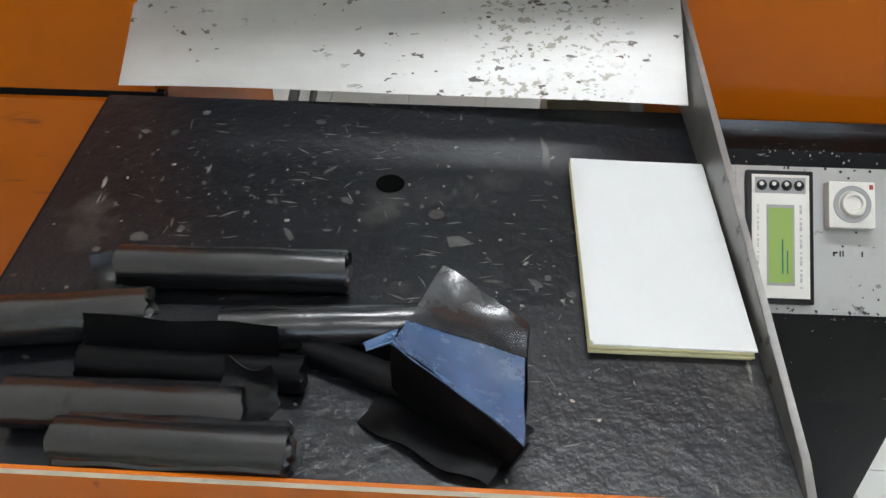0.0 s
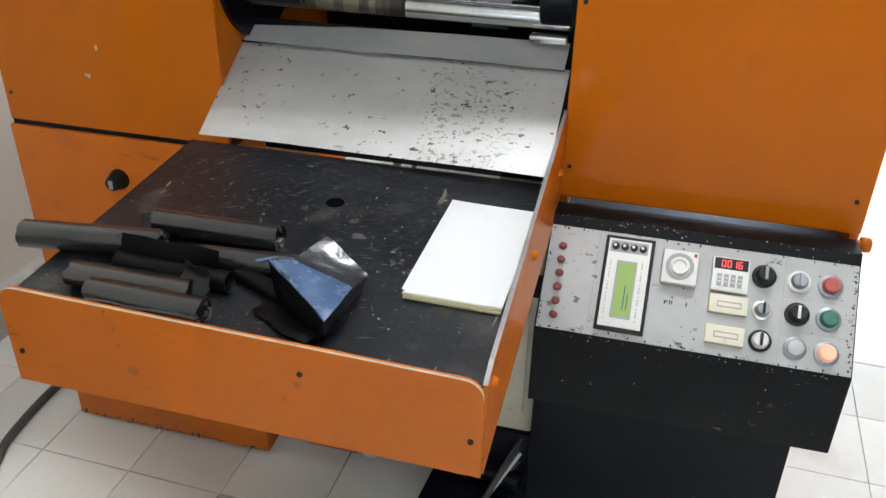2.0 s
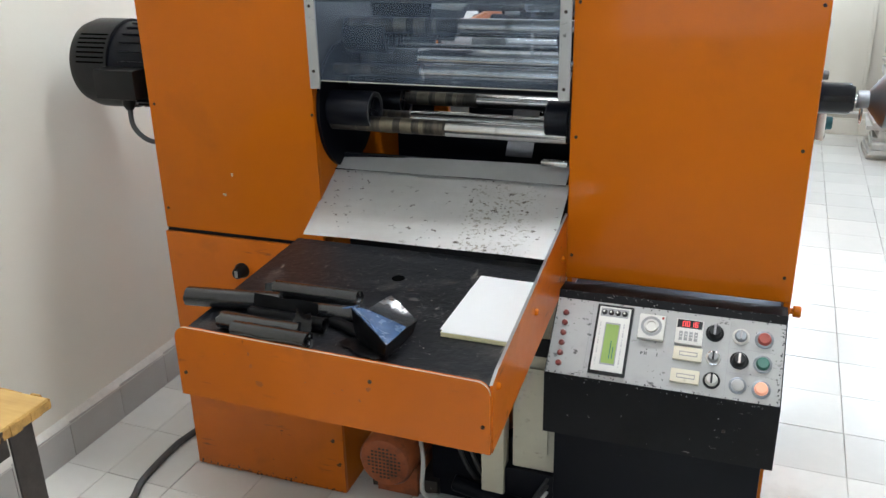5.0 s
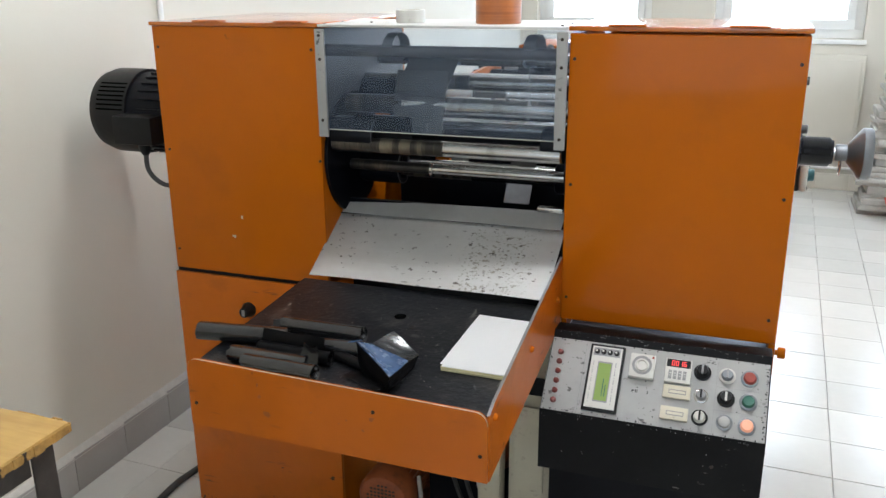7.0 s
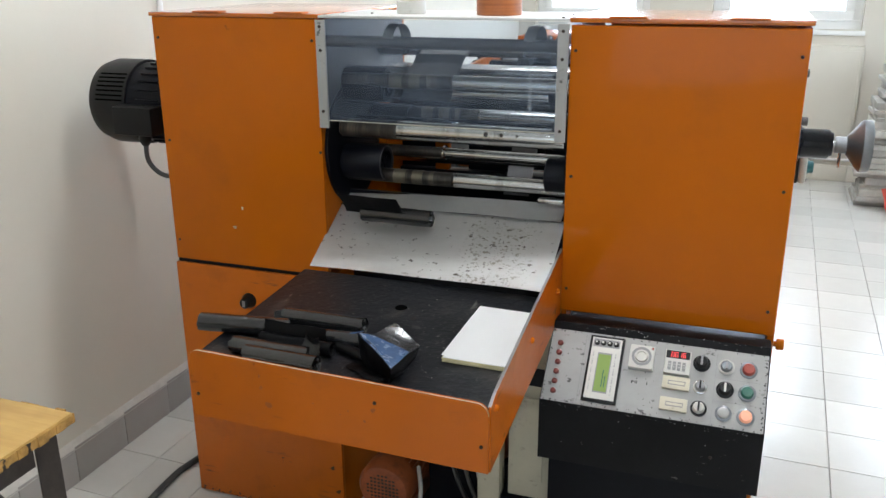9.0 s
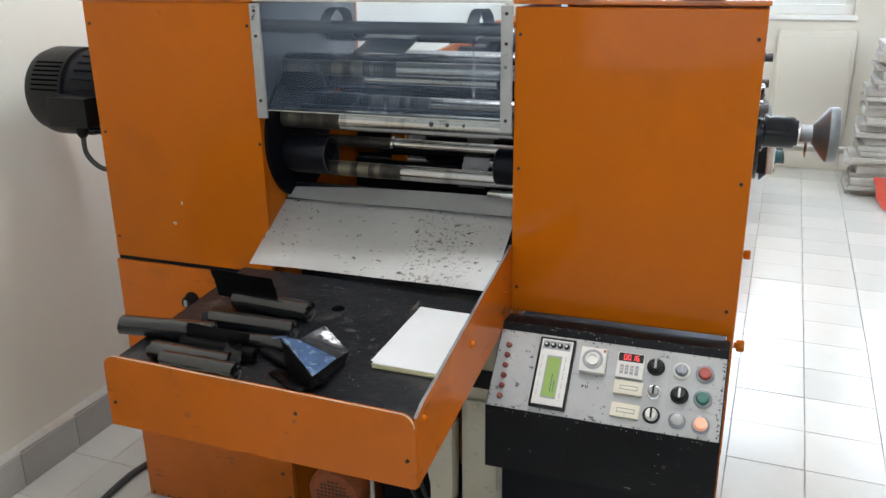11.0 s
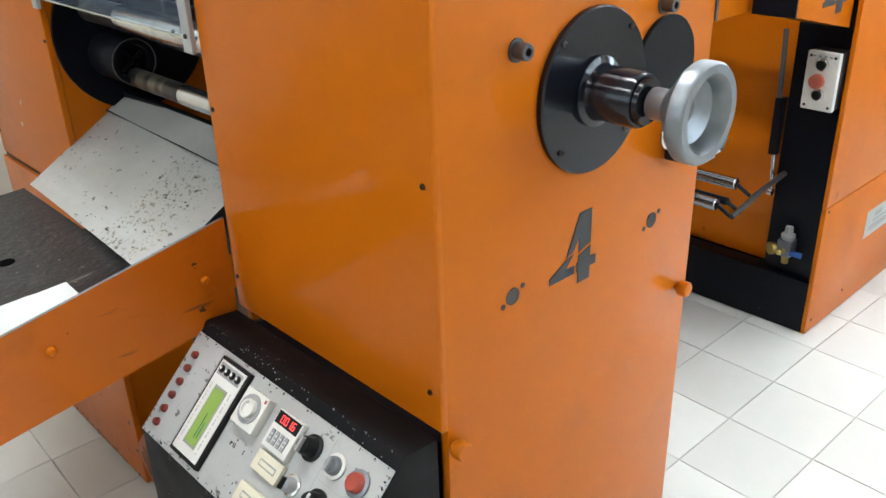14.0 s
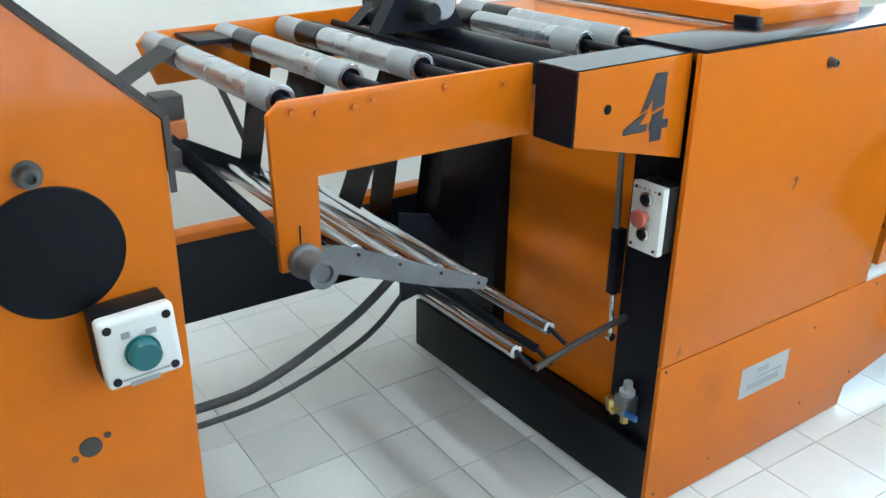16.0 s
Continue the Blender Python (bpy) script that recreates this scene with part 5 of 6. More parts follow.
# ---- work table in front of the machine ----
def work_table():
    b = thing("work_table", "work table with a worn yellow board on dark steel legs", "table", (-0.9, -1.2, -0.07))
    part("board", box(-1.25, -0.566, -1.55, -0.818, 0.695, 0.7135, 0.004), WOOD, b, "varnished yellow board")
    random.seed(5)
    for x0, x1, y0, y1 in ((-0.5655, -0.561, -1.548, -0.8185), (-1.248, -0.5665, -0.8175, -0.813)):
        bm = bmesh.new()
        n = 40
        for i in range(n):
            f, g = i / n, (i + 1) / n
            d = random.uniform(0, 0.0035)
            if y1 - y0 > 0.1:
                quad_box(bm, x0 + 0.0002, x1 - d, y0 + (y1 - y0) * f, y0 + (y1 - y0) * g, 0.6955 + d * 0.4, 0.7125 - d)
            else:
                quad_box(bm, x0 + (x1 - x0) * f, x0 + (x1 - x0) * g, y0 + 0.0002, y1 - d, 0.6955 + d * 0.4, 0.7125 - d)
        part("board_edge", bm, CHIP, b, "chipped board edge")
    for x, y in ((-0.60, -0.86), (-1.2, -0.86), (-0.60, -1.5), (-1.2, -1.5)):
        part("leg", join(box(x - 0.02, x + 0.02, y + 0.014, y + 0.018, zf(y) - 0.002, 0.6945), box(x + 0.016, x + 0.02, y - 0.022, y + 0.014, zf(y) - 0.002, 0.6945)), RUST, b)
    part("rail", join(box(-1.18, -0.622, -0.85, -0.846, 0.655, 0.6945), box(-1.18, -0.622, -1.49, -1.486, 0.655, 0.6945), box(-0.588, -0.584, -1.478, -0.884, 0.655, 0.6945)), RUST, b)
    part("brace", rod((-0.61, -0.87, 0.50), (-0.86, -0.87, 0.69), 0.010), RUST, b)


work_table()


# ---- things on the table ----
def paper_pad():
    p = thing("paper_pad", "pad of white paper with yellowish lower sheets on black table", "paper pad", (-0.065, -0.30, ZT(-0.3)))
    m = Matrix.Translation((-0.0655, -0.3015, ZT(-0.3015) + 0.0008)) @ pose(0, 0, 0, 3.15, 0, -1.0)
    random.seed(3)
    for i in range(6):
        dx, dy, h = random.uniform(-.0015, .0015), random.uniform(-.002, .002), 0.00165
        b = box(-0.0575 + dx, 0.0575 + dx, -0.109 + dy, 0.109 + dy, i * 0.0017, i * 0.0017 + h, 0.0003, 1)
        part("sheet", moved(b, m), YPAPER if i < 5 else PAPER, p)
    bm = bmesh.new()
    nx, ny = 10, 16
    g = [[bm.verts.new((-0.0585 + 0.117 * i / nx, -0.1095 + 0.219 * j / ny, 0.0105 + 0.0035 * max(0, 1 - i / 4) * (0.4 + 0.6 * (1 - j / ny)) * (1 if j < 13 else 0.5))) for j in range(ny + 1)] for i in range(nx + 1)]
    for i in range(nx):
        for j in range(ny):
            bm.faces.new((g[i][j], g[i + 1][j], g[i + 1][j + 1], g[i][j + 1]))
    bmesh.ops.solidify(bm, geom=bm.faces[:], thickness=0.0004)
    part("top_sheet", moved(bm, m), PAPER, p)


paper_pad()


def crumple(bm, amount, scale, seed):
    off = Vector((seed * 7.3, seed * 3.1, seed * 5.7))
    bm.normal_update()
    for v in bm.verts:
        n = noise.noise_vector(v.co * scale + off)
        v.co += n * amount


def roll_mesh(length, ry, rz, seed, rag=0.004):
    """A rolled film tube along x, a little flattened, with ragged wound ends."""
    bm = bmesh.new()
    seg, n = 28, 22
    rings = []
    for i in range(n + 1):
        x = -length / 2 + length * i / n
        ring = []
        for k in range(seg):
            a = 2 * math.pi * k / seg
            w = 1 + 0.04 * noise.noise(Vector((x * 30, math.cos(a) * 2, math.sin(a) * 2 + seed)))
            end = rag * noise.noise(Vector((math.cos(a) * 3, math.sin(a) * 3, seed * 3.7 + i))) if i in (0, n) else 0
            ring.append(bm.verts.new((x + end, ry * w * math.cos(a), rz + rz * w * math.sin(a))))
        rings.append(ring)
    for a, b in zip(rings, rings[1:]):
        for k in range(seg):
            bm.faces.new((a[k], b[k], b[(k + 1) % seg], a[(k + 1) % seg]))
    for ring, s in ((rings[0], 1), (rings[-1], -1)):
        prev = ring
        for q, d in ((0.86, 0.003), (0.55, 0.002), (0.30, 0.016)):
            cur = [bm.verts.new((v.co.x + s * d, v.co.y * q, rz + (v.co.z - rz) * q)) for v in ring]
            for k in range(seg):
                bm.faces.new((prev[k], prev[(k + 1) % seg], cur[(k + 1) % seg], cur[k]))
            prev = cur
        bm.faces.new(prev)
    bmesh.ops.recalc_face_normals(bm, faces=bm.faces[:])
    return bm


def sheet(w, l, amount, scale, seed, curl=0.0, nx=20, ny=12, thick=0.0007):
    """A creased film sheet in x and y, curled about x."""
    bm = bmesh.new()
    g = []
    for i in range(nx + 1):
        row = []
        for j in range(ny + 1):
            u, v = i / nx - 0.5, j / ny
            a = curl * v
            y = l * v if not curl else l * math.sin(a) / curl
            z = 0 if not curl else l * (1 - math.cos(a)) / curl
            row.append(bm.verts.new((u * w + 0.004 * noise.noise(Vector((v * 9, seed, 0))), y, z)))
        g.append(row)
    for i in range(nx):
        for j in range(ny):
            bm.faces.new((g[i][j], g[i + 1][j], g[i + 1][j + 1], g[i][j + 1]))
    crumple(bm, amount, scale, seed)
    bmesh.ops.solidify(bm, geom=bm.faces[:], thickness=thick)
    return bm


ROLLS = "rolls of black bags on the table"


def bag_roll(x, y, yaw, length, ry, rz, material, seed, label, flaps=(), lift=0.0):
    at = (x, y, ZT(y) + 0.0004 + lift)
    t = thing("bag_roll", label, "bag roll", (0, 0, 0), group=ROLLS)
    ob = part("roll", roll_mesh(length, ry, rz, seed), material, t)
    for name, bm, mt in flaps:
        part(name, bm, mt, t)
    t.matrix_basis = Matrix.Translation(at) @ pose(0, 0, 0, 3.1, 0, yaw)
    return t


def table_rolls():
    bag_roll(-0.525, -0.412, 8, 0.180, 0.0185, 0.0175, FILM_GREY, 1, "rolled black plastic bags overhanging the table's edge")
    bag_roll(-0.386, -0.352, 0.5, 0.170, 0.0170, 0.0165, FILM_GREY, 2, "glossy roll of black plastic bags with a loose wrapped end",
             [("loose_end", moved(sheet(0.03, 0.035, 0.004, 40, 5, 1.0, 8, 8), pose(-0.085, -0.018, 0.0015, 8, 0, 20)), FILM)])
    bag_roll(-0.313, -0.406, 5, 0.140, 0.0155, 0.0150, FILM_GREY, 3, "slim glossy roll of black plastic bags")
    bag_roll(-0.395, -0.446, -2, 0.150, 0.013, 0.013, FILM_BLACK, 4, "black plastic bag roll with a stiff flap standing up",
             [("flap", moved(sheet(0.130, 0.038, 0.002, 25, 9, -0.35), pose(-0.006, 0.003, 0.010, 86, 0, 0)), FILM_BLACK)])
    bag_roll(-0.430, -0.478, 0, 0.155, 0.019, 0.0135, FILM_GREY, 5, "flattened creased roll of black plastic bags",
             [("torn_end", moved(sheet(0.035, 0.045, 0.007, 50, 3, 1.4, 10, 10), pose(0.075, -0.015, 0.012, 10, 0, -10)), FILM)])
    bag_roll(-0.390, -0.511, -1, 0.142, 0.016, 0.0165, FILM_GREY, 6, "flattened creased black bag roll lying at the front apron",
             [("folded_sheet", moved(sheet(0.138, 0.036, 0.003, 30, 8, -0.9), pose(0.0, -0.017, 0.020, 34, 0, 0)), FILM_GREY)])
    bag_roll(-0.276, -0.440, -23, 0.105, 0.0115, 0.0085, FILM_BLACK, 7, "slim flat black plastic bag roll")


table_rolls()


def patch(corners, n, bulge, seed, amount):
    """A creased film patch spanned by four corners, pushed out along its normal in the middle."""
    a, b, c, d = [Vector(q) for q in corners]
    nrm = (b - a).cross(d - a).normalized()
    bm = bmesh.new()
    g = []
    for i in range(n + 1):
        row = []
        for j in range(n + 1):
            u, v = i / n, j / n
            p = a.lerp(b, u).lerp(d.lerp(c, u), v)
            row.append(bm.verts.new(p + nrm * bulge * math.sin(math.pi * u) * math.sin(math.pi * v)))
        g.append(row)
    for i in range(n):
        for j in range(n):
            bm.faces.new((g[i][j], g[i + 1][j], g[i + 1][j + 1], g[i][j + 1]))
    crumple(bm, amount, 24, seed)
    bmesh.ops.solidify(bm, geom=bm.faces[:], thickness=0.0008)
    return bm


def loose_bag():
    """The open bag leaning on a roll: an upright pouch with a dished top and a dark side."""
    t = thing("loose_bag", "crumpled open black plastic bag with a painted blue reflection", "plastic bag", (0, 0, 0))
    # window reflection put into the colour: blue front film, greyer back film
    sheen = mat("painted_blue_sheen_polythene", (0.052, 0.095, 0.190), 0.26, vary=0.35, scale=22, bump=0.3, bscale=22, spec=0.9)
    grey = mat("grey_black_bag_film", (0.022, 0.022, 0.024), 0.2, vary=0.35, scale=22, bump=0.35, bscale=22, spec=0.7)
    left, bot, right, back = (-0.259, -0.466, 0.741), (-0.178, -0.515, 0.706), (-0.169, -0.404, 0.700), (-0.230, -0.371, 0.723)
    fold_a, fold_b = (-0.252, -0.424, 0.718), (-0.173, -0.440, 0.703)
    low = ZT(-0.5) + 0.002
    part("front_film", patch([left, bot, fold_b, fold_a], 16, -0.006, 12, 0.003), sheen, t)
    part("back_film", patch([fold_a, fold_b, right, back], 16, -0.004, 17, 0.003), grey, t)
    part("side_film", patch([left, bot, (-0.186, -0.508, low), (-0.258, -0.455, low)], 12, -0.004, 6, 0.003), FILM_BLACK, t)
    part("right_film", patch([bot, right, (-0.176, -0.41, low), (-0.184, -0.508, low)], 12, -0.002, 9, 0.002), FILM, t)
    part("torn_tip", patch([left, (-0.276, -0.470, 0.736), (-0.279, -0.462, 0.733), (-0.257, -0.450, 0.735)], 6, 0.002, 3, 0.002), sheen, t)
    # black film that also paints the shadow lying beside the bag
    part("trailing_film", moved(sheet(0.10, 0.055, 0.006, 30, 15, 0.0), Matrix.Translation((-0.240, -0.503, ZT(-0.5) + 0.005)) @ pose(0, 0, 0, 4, 0, -30)), FILM_BLACK, t)


loose_bag()


def fresh_roll():
    """The roll that the turret lets go, with its film tail standing up as a flap."""
    t = thing("bag_roll", "fresh roll of black plastic bags with a square flap standing up", "bag roll", (0, 0, 0), group=ROLLS)
    part("roll", roll_mesh(0.165, 0.0185, 0.0185, 21), FILM_GREY, t)
    part("flap", moved(sheet(0.140, 0.062, 0.002, 18, 19, 0.15), pose(-0.052, -0.004, 0.022, 98, 0, 0)), FILM_BLACK, t)
    return t


FRESH = fresh_roll()


def film_tail():
    """Grey film strip that hangs from the upper rollers down to the winding chuck; its origin is at the top edge."""
    t = thing("film_strip", "dull grey film strip hanging from upper rollers to the turret", "film strip", (0, 0, 0))
    bm = bmesh.new()
    rows = [[bm.verts.new((x, -0.0012 * math.sin(14 * z) * math.cos(40 * x), -z)) for x in [-0.061 + 0.0122 * i for i in range(11)]] for z in [0.0145 * k for k in range(11)]]
    for a, b in zip(rows, rows[1:]):
        for k in range(10):
            bm.faces.new((a[k], b[k], b[k + 1], a[k + 1]))
    crumple(bm, 0.0015, 30, 4)
    bmesh.ops.solidify(bm, geom=bm.faces[:], thickness=0.0008)
    part("film", bm, FILM_DULL, t)
    return t


STRIP, LEAD = film_tail(), film_tail()


# ---- the feeding unit behind: cabinet, arms, rollers ----
def feed_cabinet():
    c = thing("feed_cabinet", "orange steel machine cabinet with a black front frame and plinth", "machine cabinet", (-0.25, 1.9, 0))
    part("side_panel", prism([(1.530, 0.374), (1.530, 1.020), (2.600, 1.030), (2.440, 0.900), (2.375, 0.830), (2.332, 0.615), (2.302, 0.374)], "x", 0.213, 0.225, 0.0015), ORANGE, c, "upper orange side panel")
    part("side_panel", prism([(1.530, 0.004), (1.530, 0.371), (2.700, 0.371), (2.690, 0.125), (2.310, 0.060), (2.296, 0.004)], "x", 0.213, 0.225, 0.0015), ORANGE, c, "lower orange side panel")
    part("body", box(-0.70, 0.2125, 1.62, 2.28, 0.004, 1.0), BLACK, c)
    part("right_post", box(0.072, 0.2125, 1.555, 1.6195, 0.0, 1.0, 0.002), BLACK, c)
    part("left_post", box(-0.70, -0.36, 1.553, 1.6195, 0.1525, 0.99, 0.002), BLACK, c)
    part("front_panel", box(-0.3595, 0.0715, 1.590, 1.6195, 0.155, 0.99, 0.002), ORANGE, c, "orange recessed front panel")
    part("plinth", box(-0.705, 0.2125, 1.535, 1.589, 0.0, 0.152, 0.006), BLACK, c)
    part("top_plate", box(-0.62, 0.06, 1.60, 2.28, 1.001, 1.010), ORANGE, c)
    part("top_strip", prism([(1.535, 1.0205), (1.535, 1.0275), (2.590, 1.0375), (2.590, 1.0305)], "x", 0.0605, 0.2265, 0.001), BLACK_GLOSS, c, "glossy black top strip")
    lid = part("lid", box(-0.60, 0.10, 1.86, 2.24, 1.028, 1.065, 0.004), ORANGE, c)
    part("lid_end", box(0.055, 0.112, 1.835, 1.858, 1.012, 1.050, 0.003), BLACK, lid)
    part("lid_rail", box(-0.60, 0.05, 1.840, 1.858, 1.012, 1.026, 0.002), CHROME, lid)
    bolts(c, [(0.2252, 1.945, 0.966)], FACE_E, BOLT_BIG)
    bolts(c, [(0.2252, 1.545, 0.36), (0.2252, 1.555, 0.04), (0.2252, 1.74, 0.06), (0.2252, 2.10, 0.08), (0.2252, 2.1, 0.3)], FACE_E, BOLT)
    pl = part("name_plate", box(0.2252, 0.2262, 1.822, 2.004, 0.189, 0.272, 0.0004), PLATE, c, "grey metal name plate with worn print")
    part("print_bar", join(box(0.2262, 0.2265, 1.85, 1.97, 0.205, 0.222), box(0.2262, 0.2265, 1.87, 1.98, 0.229, 0.236), box(0.2262, 0.2265, 1.88, 1.925, 0.243, 0.258)), GREYPL, pl)
    # open rear bay: slanted frame bar, pale sill, cross bar and inner floor
    part("frame_bar", prism([(2.395, 0.386), (2.430, 0.615), (2.475, 0.836), (2.530, 0.836), (2.482, 0.615), (2.444, 0.386)], "x", 0.140, 0.200, 0.001), ORANGE_WORN, c)
    part("rear_sill", box(0.150, 0.2275, 2.304, 2.700, 0.3725, 0.3855, 0.002), GALV, c, "pale bare metal sill")
    part("rear_cross_bar", box(0.020, 0.212, 2.385, 2.700, 0.838, 0.862, 0.002), GALV, c, "pale metal cross bar")
    part("rear_floor", box(-0.60, 0.149, 2.2805, 2.700, 0.300, 0.330, 0.002), RUST, c, "oily brown inner floor")
    part("rear_roller", rod((0.130, 2.42, 0.600), (0.130, 2.698, 0.600), 0.022), CHROME, c)
    part("roller_bracket", box(0.105, 0.155, 2.405, 2.4195, 0.331, 0.625, 0.002), BLACK, c)
    for x, ring in ((0.1065, [(2.50, 0.605), (2.69, 0.605), (2.69, 0.44), (2.60, 0.43)]), (0.085, [(2.46, 0.60), (2.69, 0.60), (2.69, 0.74), (2.55, 0.70)])):
        part("blue_film", prism(ring, "x", x, x + 0.0015), BLUEFILM, c, "bluish film over the roller")
    bolts(c, [(0.2252, 2.36, 0.352), (0.2252, 2.62, 0.30), (0.2252, 2.62, 0.17), (0.2252, 2.32, 0.10)], FACE_E, BOLT)


def number_box():
    b = thing("junction_box", "orange and black box with a stencilled figure on the arm", "machine box", (0.15, 1.39, 0.82))
    part("front_face", prism([(0.102, 0.885), (0.102, 1.013), (0.2, 1.013), (0.2, 0.885)], "y", 1.247, 1.252), BLACK, b, "black end plate")
    part("shell", prism([(1.2525, 0.886), (1.2525, 1.0135), (1.534, 1.0195), (1.534, 0.822)], "x", 0.104, 0.2005, 0.0015), ORANGE, b)
    part("top_plate", prism([(1.250, 1.0142), (1.250, 1.0160), (1.534, 1.0218), (1.534, 1.0200)], "x", 0.10, 0.2005), BLACK_GLOSS, b)
    # black disc on the solid shell paints the dark of a hole
    part("round_hole", lathe((0.2006, 1.326, 0.942), (1, 0, 0), [(0, 0), (0, 0.009), (0.0006, 0.009), (0.0006, 0)], 20), BLACK, b)
    stencil_four(b, 0.2008, 1.424, 0.930, 0.120, "numeral")


def feed_frame():
    f = thing("film_feeder", "orange arms carrying a bed of dull film rollers", "film feeder", (-0.25, 1.0, 0.74))
    prof = [(0.750, 0.985), (0.772, 1.003), (1.246, 1.012), (1.246, 0.888), (0.826, 0.883), (0.826, 0.735), (0.757, 0.738)]
    part("right_arm", prism(prof, "x", 0.082, 0.094, 0.001), ORANGE, f)
    part("left_arm", prism([(0.768, 0.99), (0.79, 1.012), (1.56, 1.045), (1.56, 0.93), (0.80, 0.905)], "x", -0.572, -0.560, 0.001), ORANGE, f)
    part("cross_bar", box(-0.559, -0.44, 0.845, 0.925, 0.998, 1.008, 0.002), BLACK, f)
    for y, z, r in ((0.795, 0.993, 0.024), (0.945, 1.000, 0.024), (1.085, 1.003, 0.025), (1.47, 1.01, 0.025), (1.575, 1.01, 0.025)):
        end = 0.045 if y < 0.9 else -0.008
        part("roller_end", rod((-0.545, y, z), (-0.452, y, z), r * 1.01), FROST, f, "pale frosted roller end")
        part("film_band", rod((-0.4515, y, z), (-0.352, y, z), r + 0.001), FILM_DULL if y < 0.9 else FILM, f, "film round the roller")
        part("roller", lathe((-0.3515, y, z), (1, 0, 0), [(0, 0), (0, r), (end + 0.3505, r), (end + 0.3515, r - 0.001), (end + 0.3515, r * 0.72), (end + 0.335, r * 0.68), (end + 0.335, 0)], 36), ROLLER, f, "dull aluminium roller")
        part("frosted_end", lathe((end - 0.078, y, z), (1, 0, 0), [(0, r - 0.0002), (0, r + 0.0006), (0.076, r + 0.0006), (0.076, r - 0.0006)], 36), FROST, f, "pale frosted roller end")
        part("bearing", rod((end - 0.016, y, z), (end - 0.004, y, z), r * 0.66), BLACK, f)
        part("shaft", rod((-0.56, y, z), (0.0815, y, z), 0.009), BLACK, f)
    for y in (1.16, 1.215):
        part("guide_rod", rod((-0.56, y, 1.0), (0.0815, y, 1.0), 0.010), BLACK, f)
    part("wide_roller", rod((-0.56, 1.33, 0.985), (0.0815, 1.33, 0.985), 0.035), BLACK, f)
    for y, z in ((0.786, 0.9865), (0.827, 0.981), (0.890, 0.9825), (0.9235, 0.9885), (1.0615, 0.9915), (1.1805, 0.9845)):
        part("countersunk_bolt", lathe((0.0942, y, z), (1, 0, 0), [(0, 0), (0, 0.0085), (0.0016, 0.0085), (0.0016, 0.0062), (0.0004, 0.0058), (0.0004, 0.0046), (0.0052, 0.0042), (0.0052, 0)], 18), ORANGE_WORN, f)
    part("pivot", lathe((0.0942, 0.795, 0.752), (1, 0, 0), [(0, 0), (0, 0.028), (0.01, 0.028), (0.014, 0.022), (0.060, 0.022), (0.062, 0.024), (0.066, 0.024), (0.066, 0.016), (0.060, 0.014), (0.060, 0)], 28), LEVER, f, "dark steel pivot sleeve")
    # thin black strip on the uncut arm in place of a shaded slit
    part("arm_slit", box(0.0938, 0.0945, 0.789, 0.792, 0.78, 0.81), BLACK, f)
    # dancer lever with its rollers
    part("dancer_lever", prism([(0.80, 0.765), (0.88, 0.748), (1.18, 0.612), (1.172, 0.592), (1.06, 0.628), (0.80, 0.727)], "x", 0.066, 0.074), LEVER, f, "grey steel lever")
    part("dancer_lever", prism([(0.80, 0.765), (0.88, 0.748), (1.18, 0.612), (1.172, 0.592), (1.06, 0.628), (0.80, 0.727)], "x", -0.552, -0.544), LEVER, f, "grey steel lever")
    for y, z in ((0.903, 0.728), (0.984, 0.691), (1.071, 0.652), (1.157, 0.610)):
        part("dancer_roller", rod((-0.5435, y, z), (0.0655, y, z), 0.0155), DANCER, f)
        shared("bolt", BOLT, f, Matrix.Translation((0.0745, y, z)) @ FACE_E)
    part("lower_lever", hose([(0.09, 1.300, 0.385), (0.09, 1.37, 0.398), (0.09, 1.43, 0.412), (0.092, 1.56, 0.430)], 0.0075), RUST, f)
    for y, z, m, r in ((1.360, 0.447, DANCER, 0.0155), (1.272, 0.419, DANCER, 0.0155), (1.325, 0.41, BLACK, 0.010)):
        part("dancer_roller", rod((-0.56, y, z), (0.062, y, z), r), m, f)
        part("shaft", rod((0.0625, y, z), (0.09, y + 0.02, z - 0.03), 0.005), BLACK, f)
    part("lower_side_plate", prism([(1.22, 0.40), (1.22, 0.62), (1.30, 0.60), (1.40, 0.48), (1.40, 0.43)], "x", -0.30, -0.292), BLACK, f)
    # film webs
    def web(pts, x0, x1, m):
        bm = bmesh.new()
        rows = [[bm.verts.new((x0, y, z)), bm.verts.new((x1, y, z))] for y, z in pts]
        for a, b in zip(rows, rows[1:]):
            bm.faces.new((a[0], a[1], b[1], b[0]))
        bmesh.ops.solidify(bm, geom=bm.faces[:], thickness=0.001)
        part("film_web", bm, m, f)
    web([(0.46, 0.83), (0.775, 1.008)], -0.440, -0.345, FILM_DULL)
    web([(0.905, 0.905), (0.995, 0.665)], -0.515, -0.465, FILM_DULL)
    for y, a, b in ((0.965, 0.92, 0.745), (1.105, 1.0, 0.705), (1.06, 0.97, 0.66), (1.30, 1.15, 0.62)):
        web([(y, 0.985), (a, b)], -0.452, -0.352, FILM)
    web([(1.35, 0.95), (1.27, 0.46)], -0.54, -0.44, FILM)
    web([(1.40, 0.97), (1.33, 0.47)], -0.42, -0.33, FILM)
    # knife and press mechanism on top
    part("press_bracket", prism([(1.17, 1.02), (1.26, 1.10), (1.36, 1.10), (1.42, 1.02)], "x", -0.42, -0.38), BLACK, f)
    part("press_bracket", prism([(1.15, 1.02), (1.20, 1.10), (1.30, 1.12), (1.36, 1.02)], "x", -0.30, -0.26), BLACK, f)
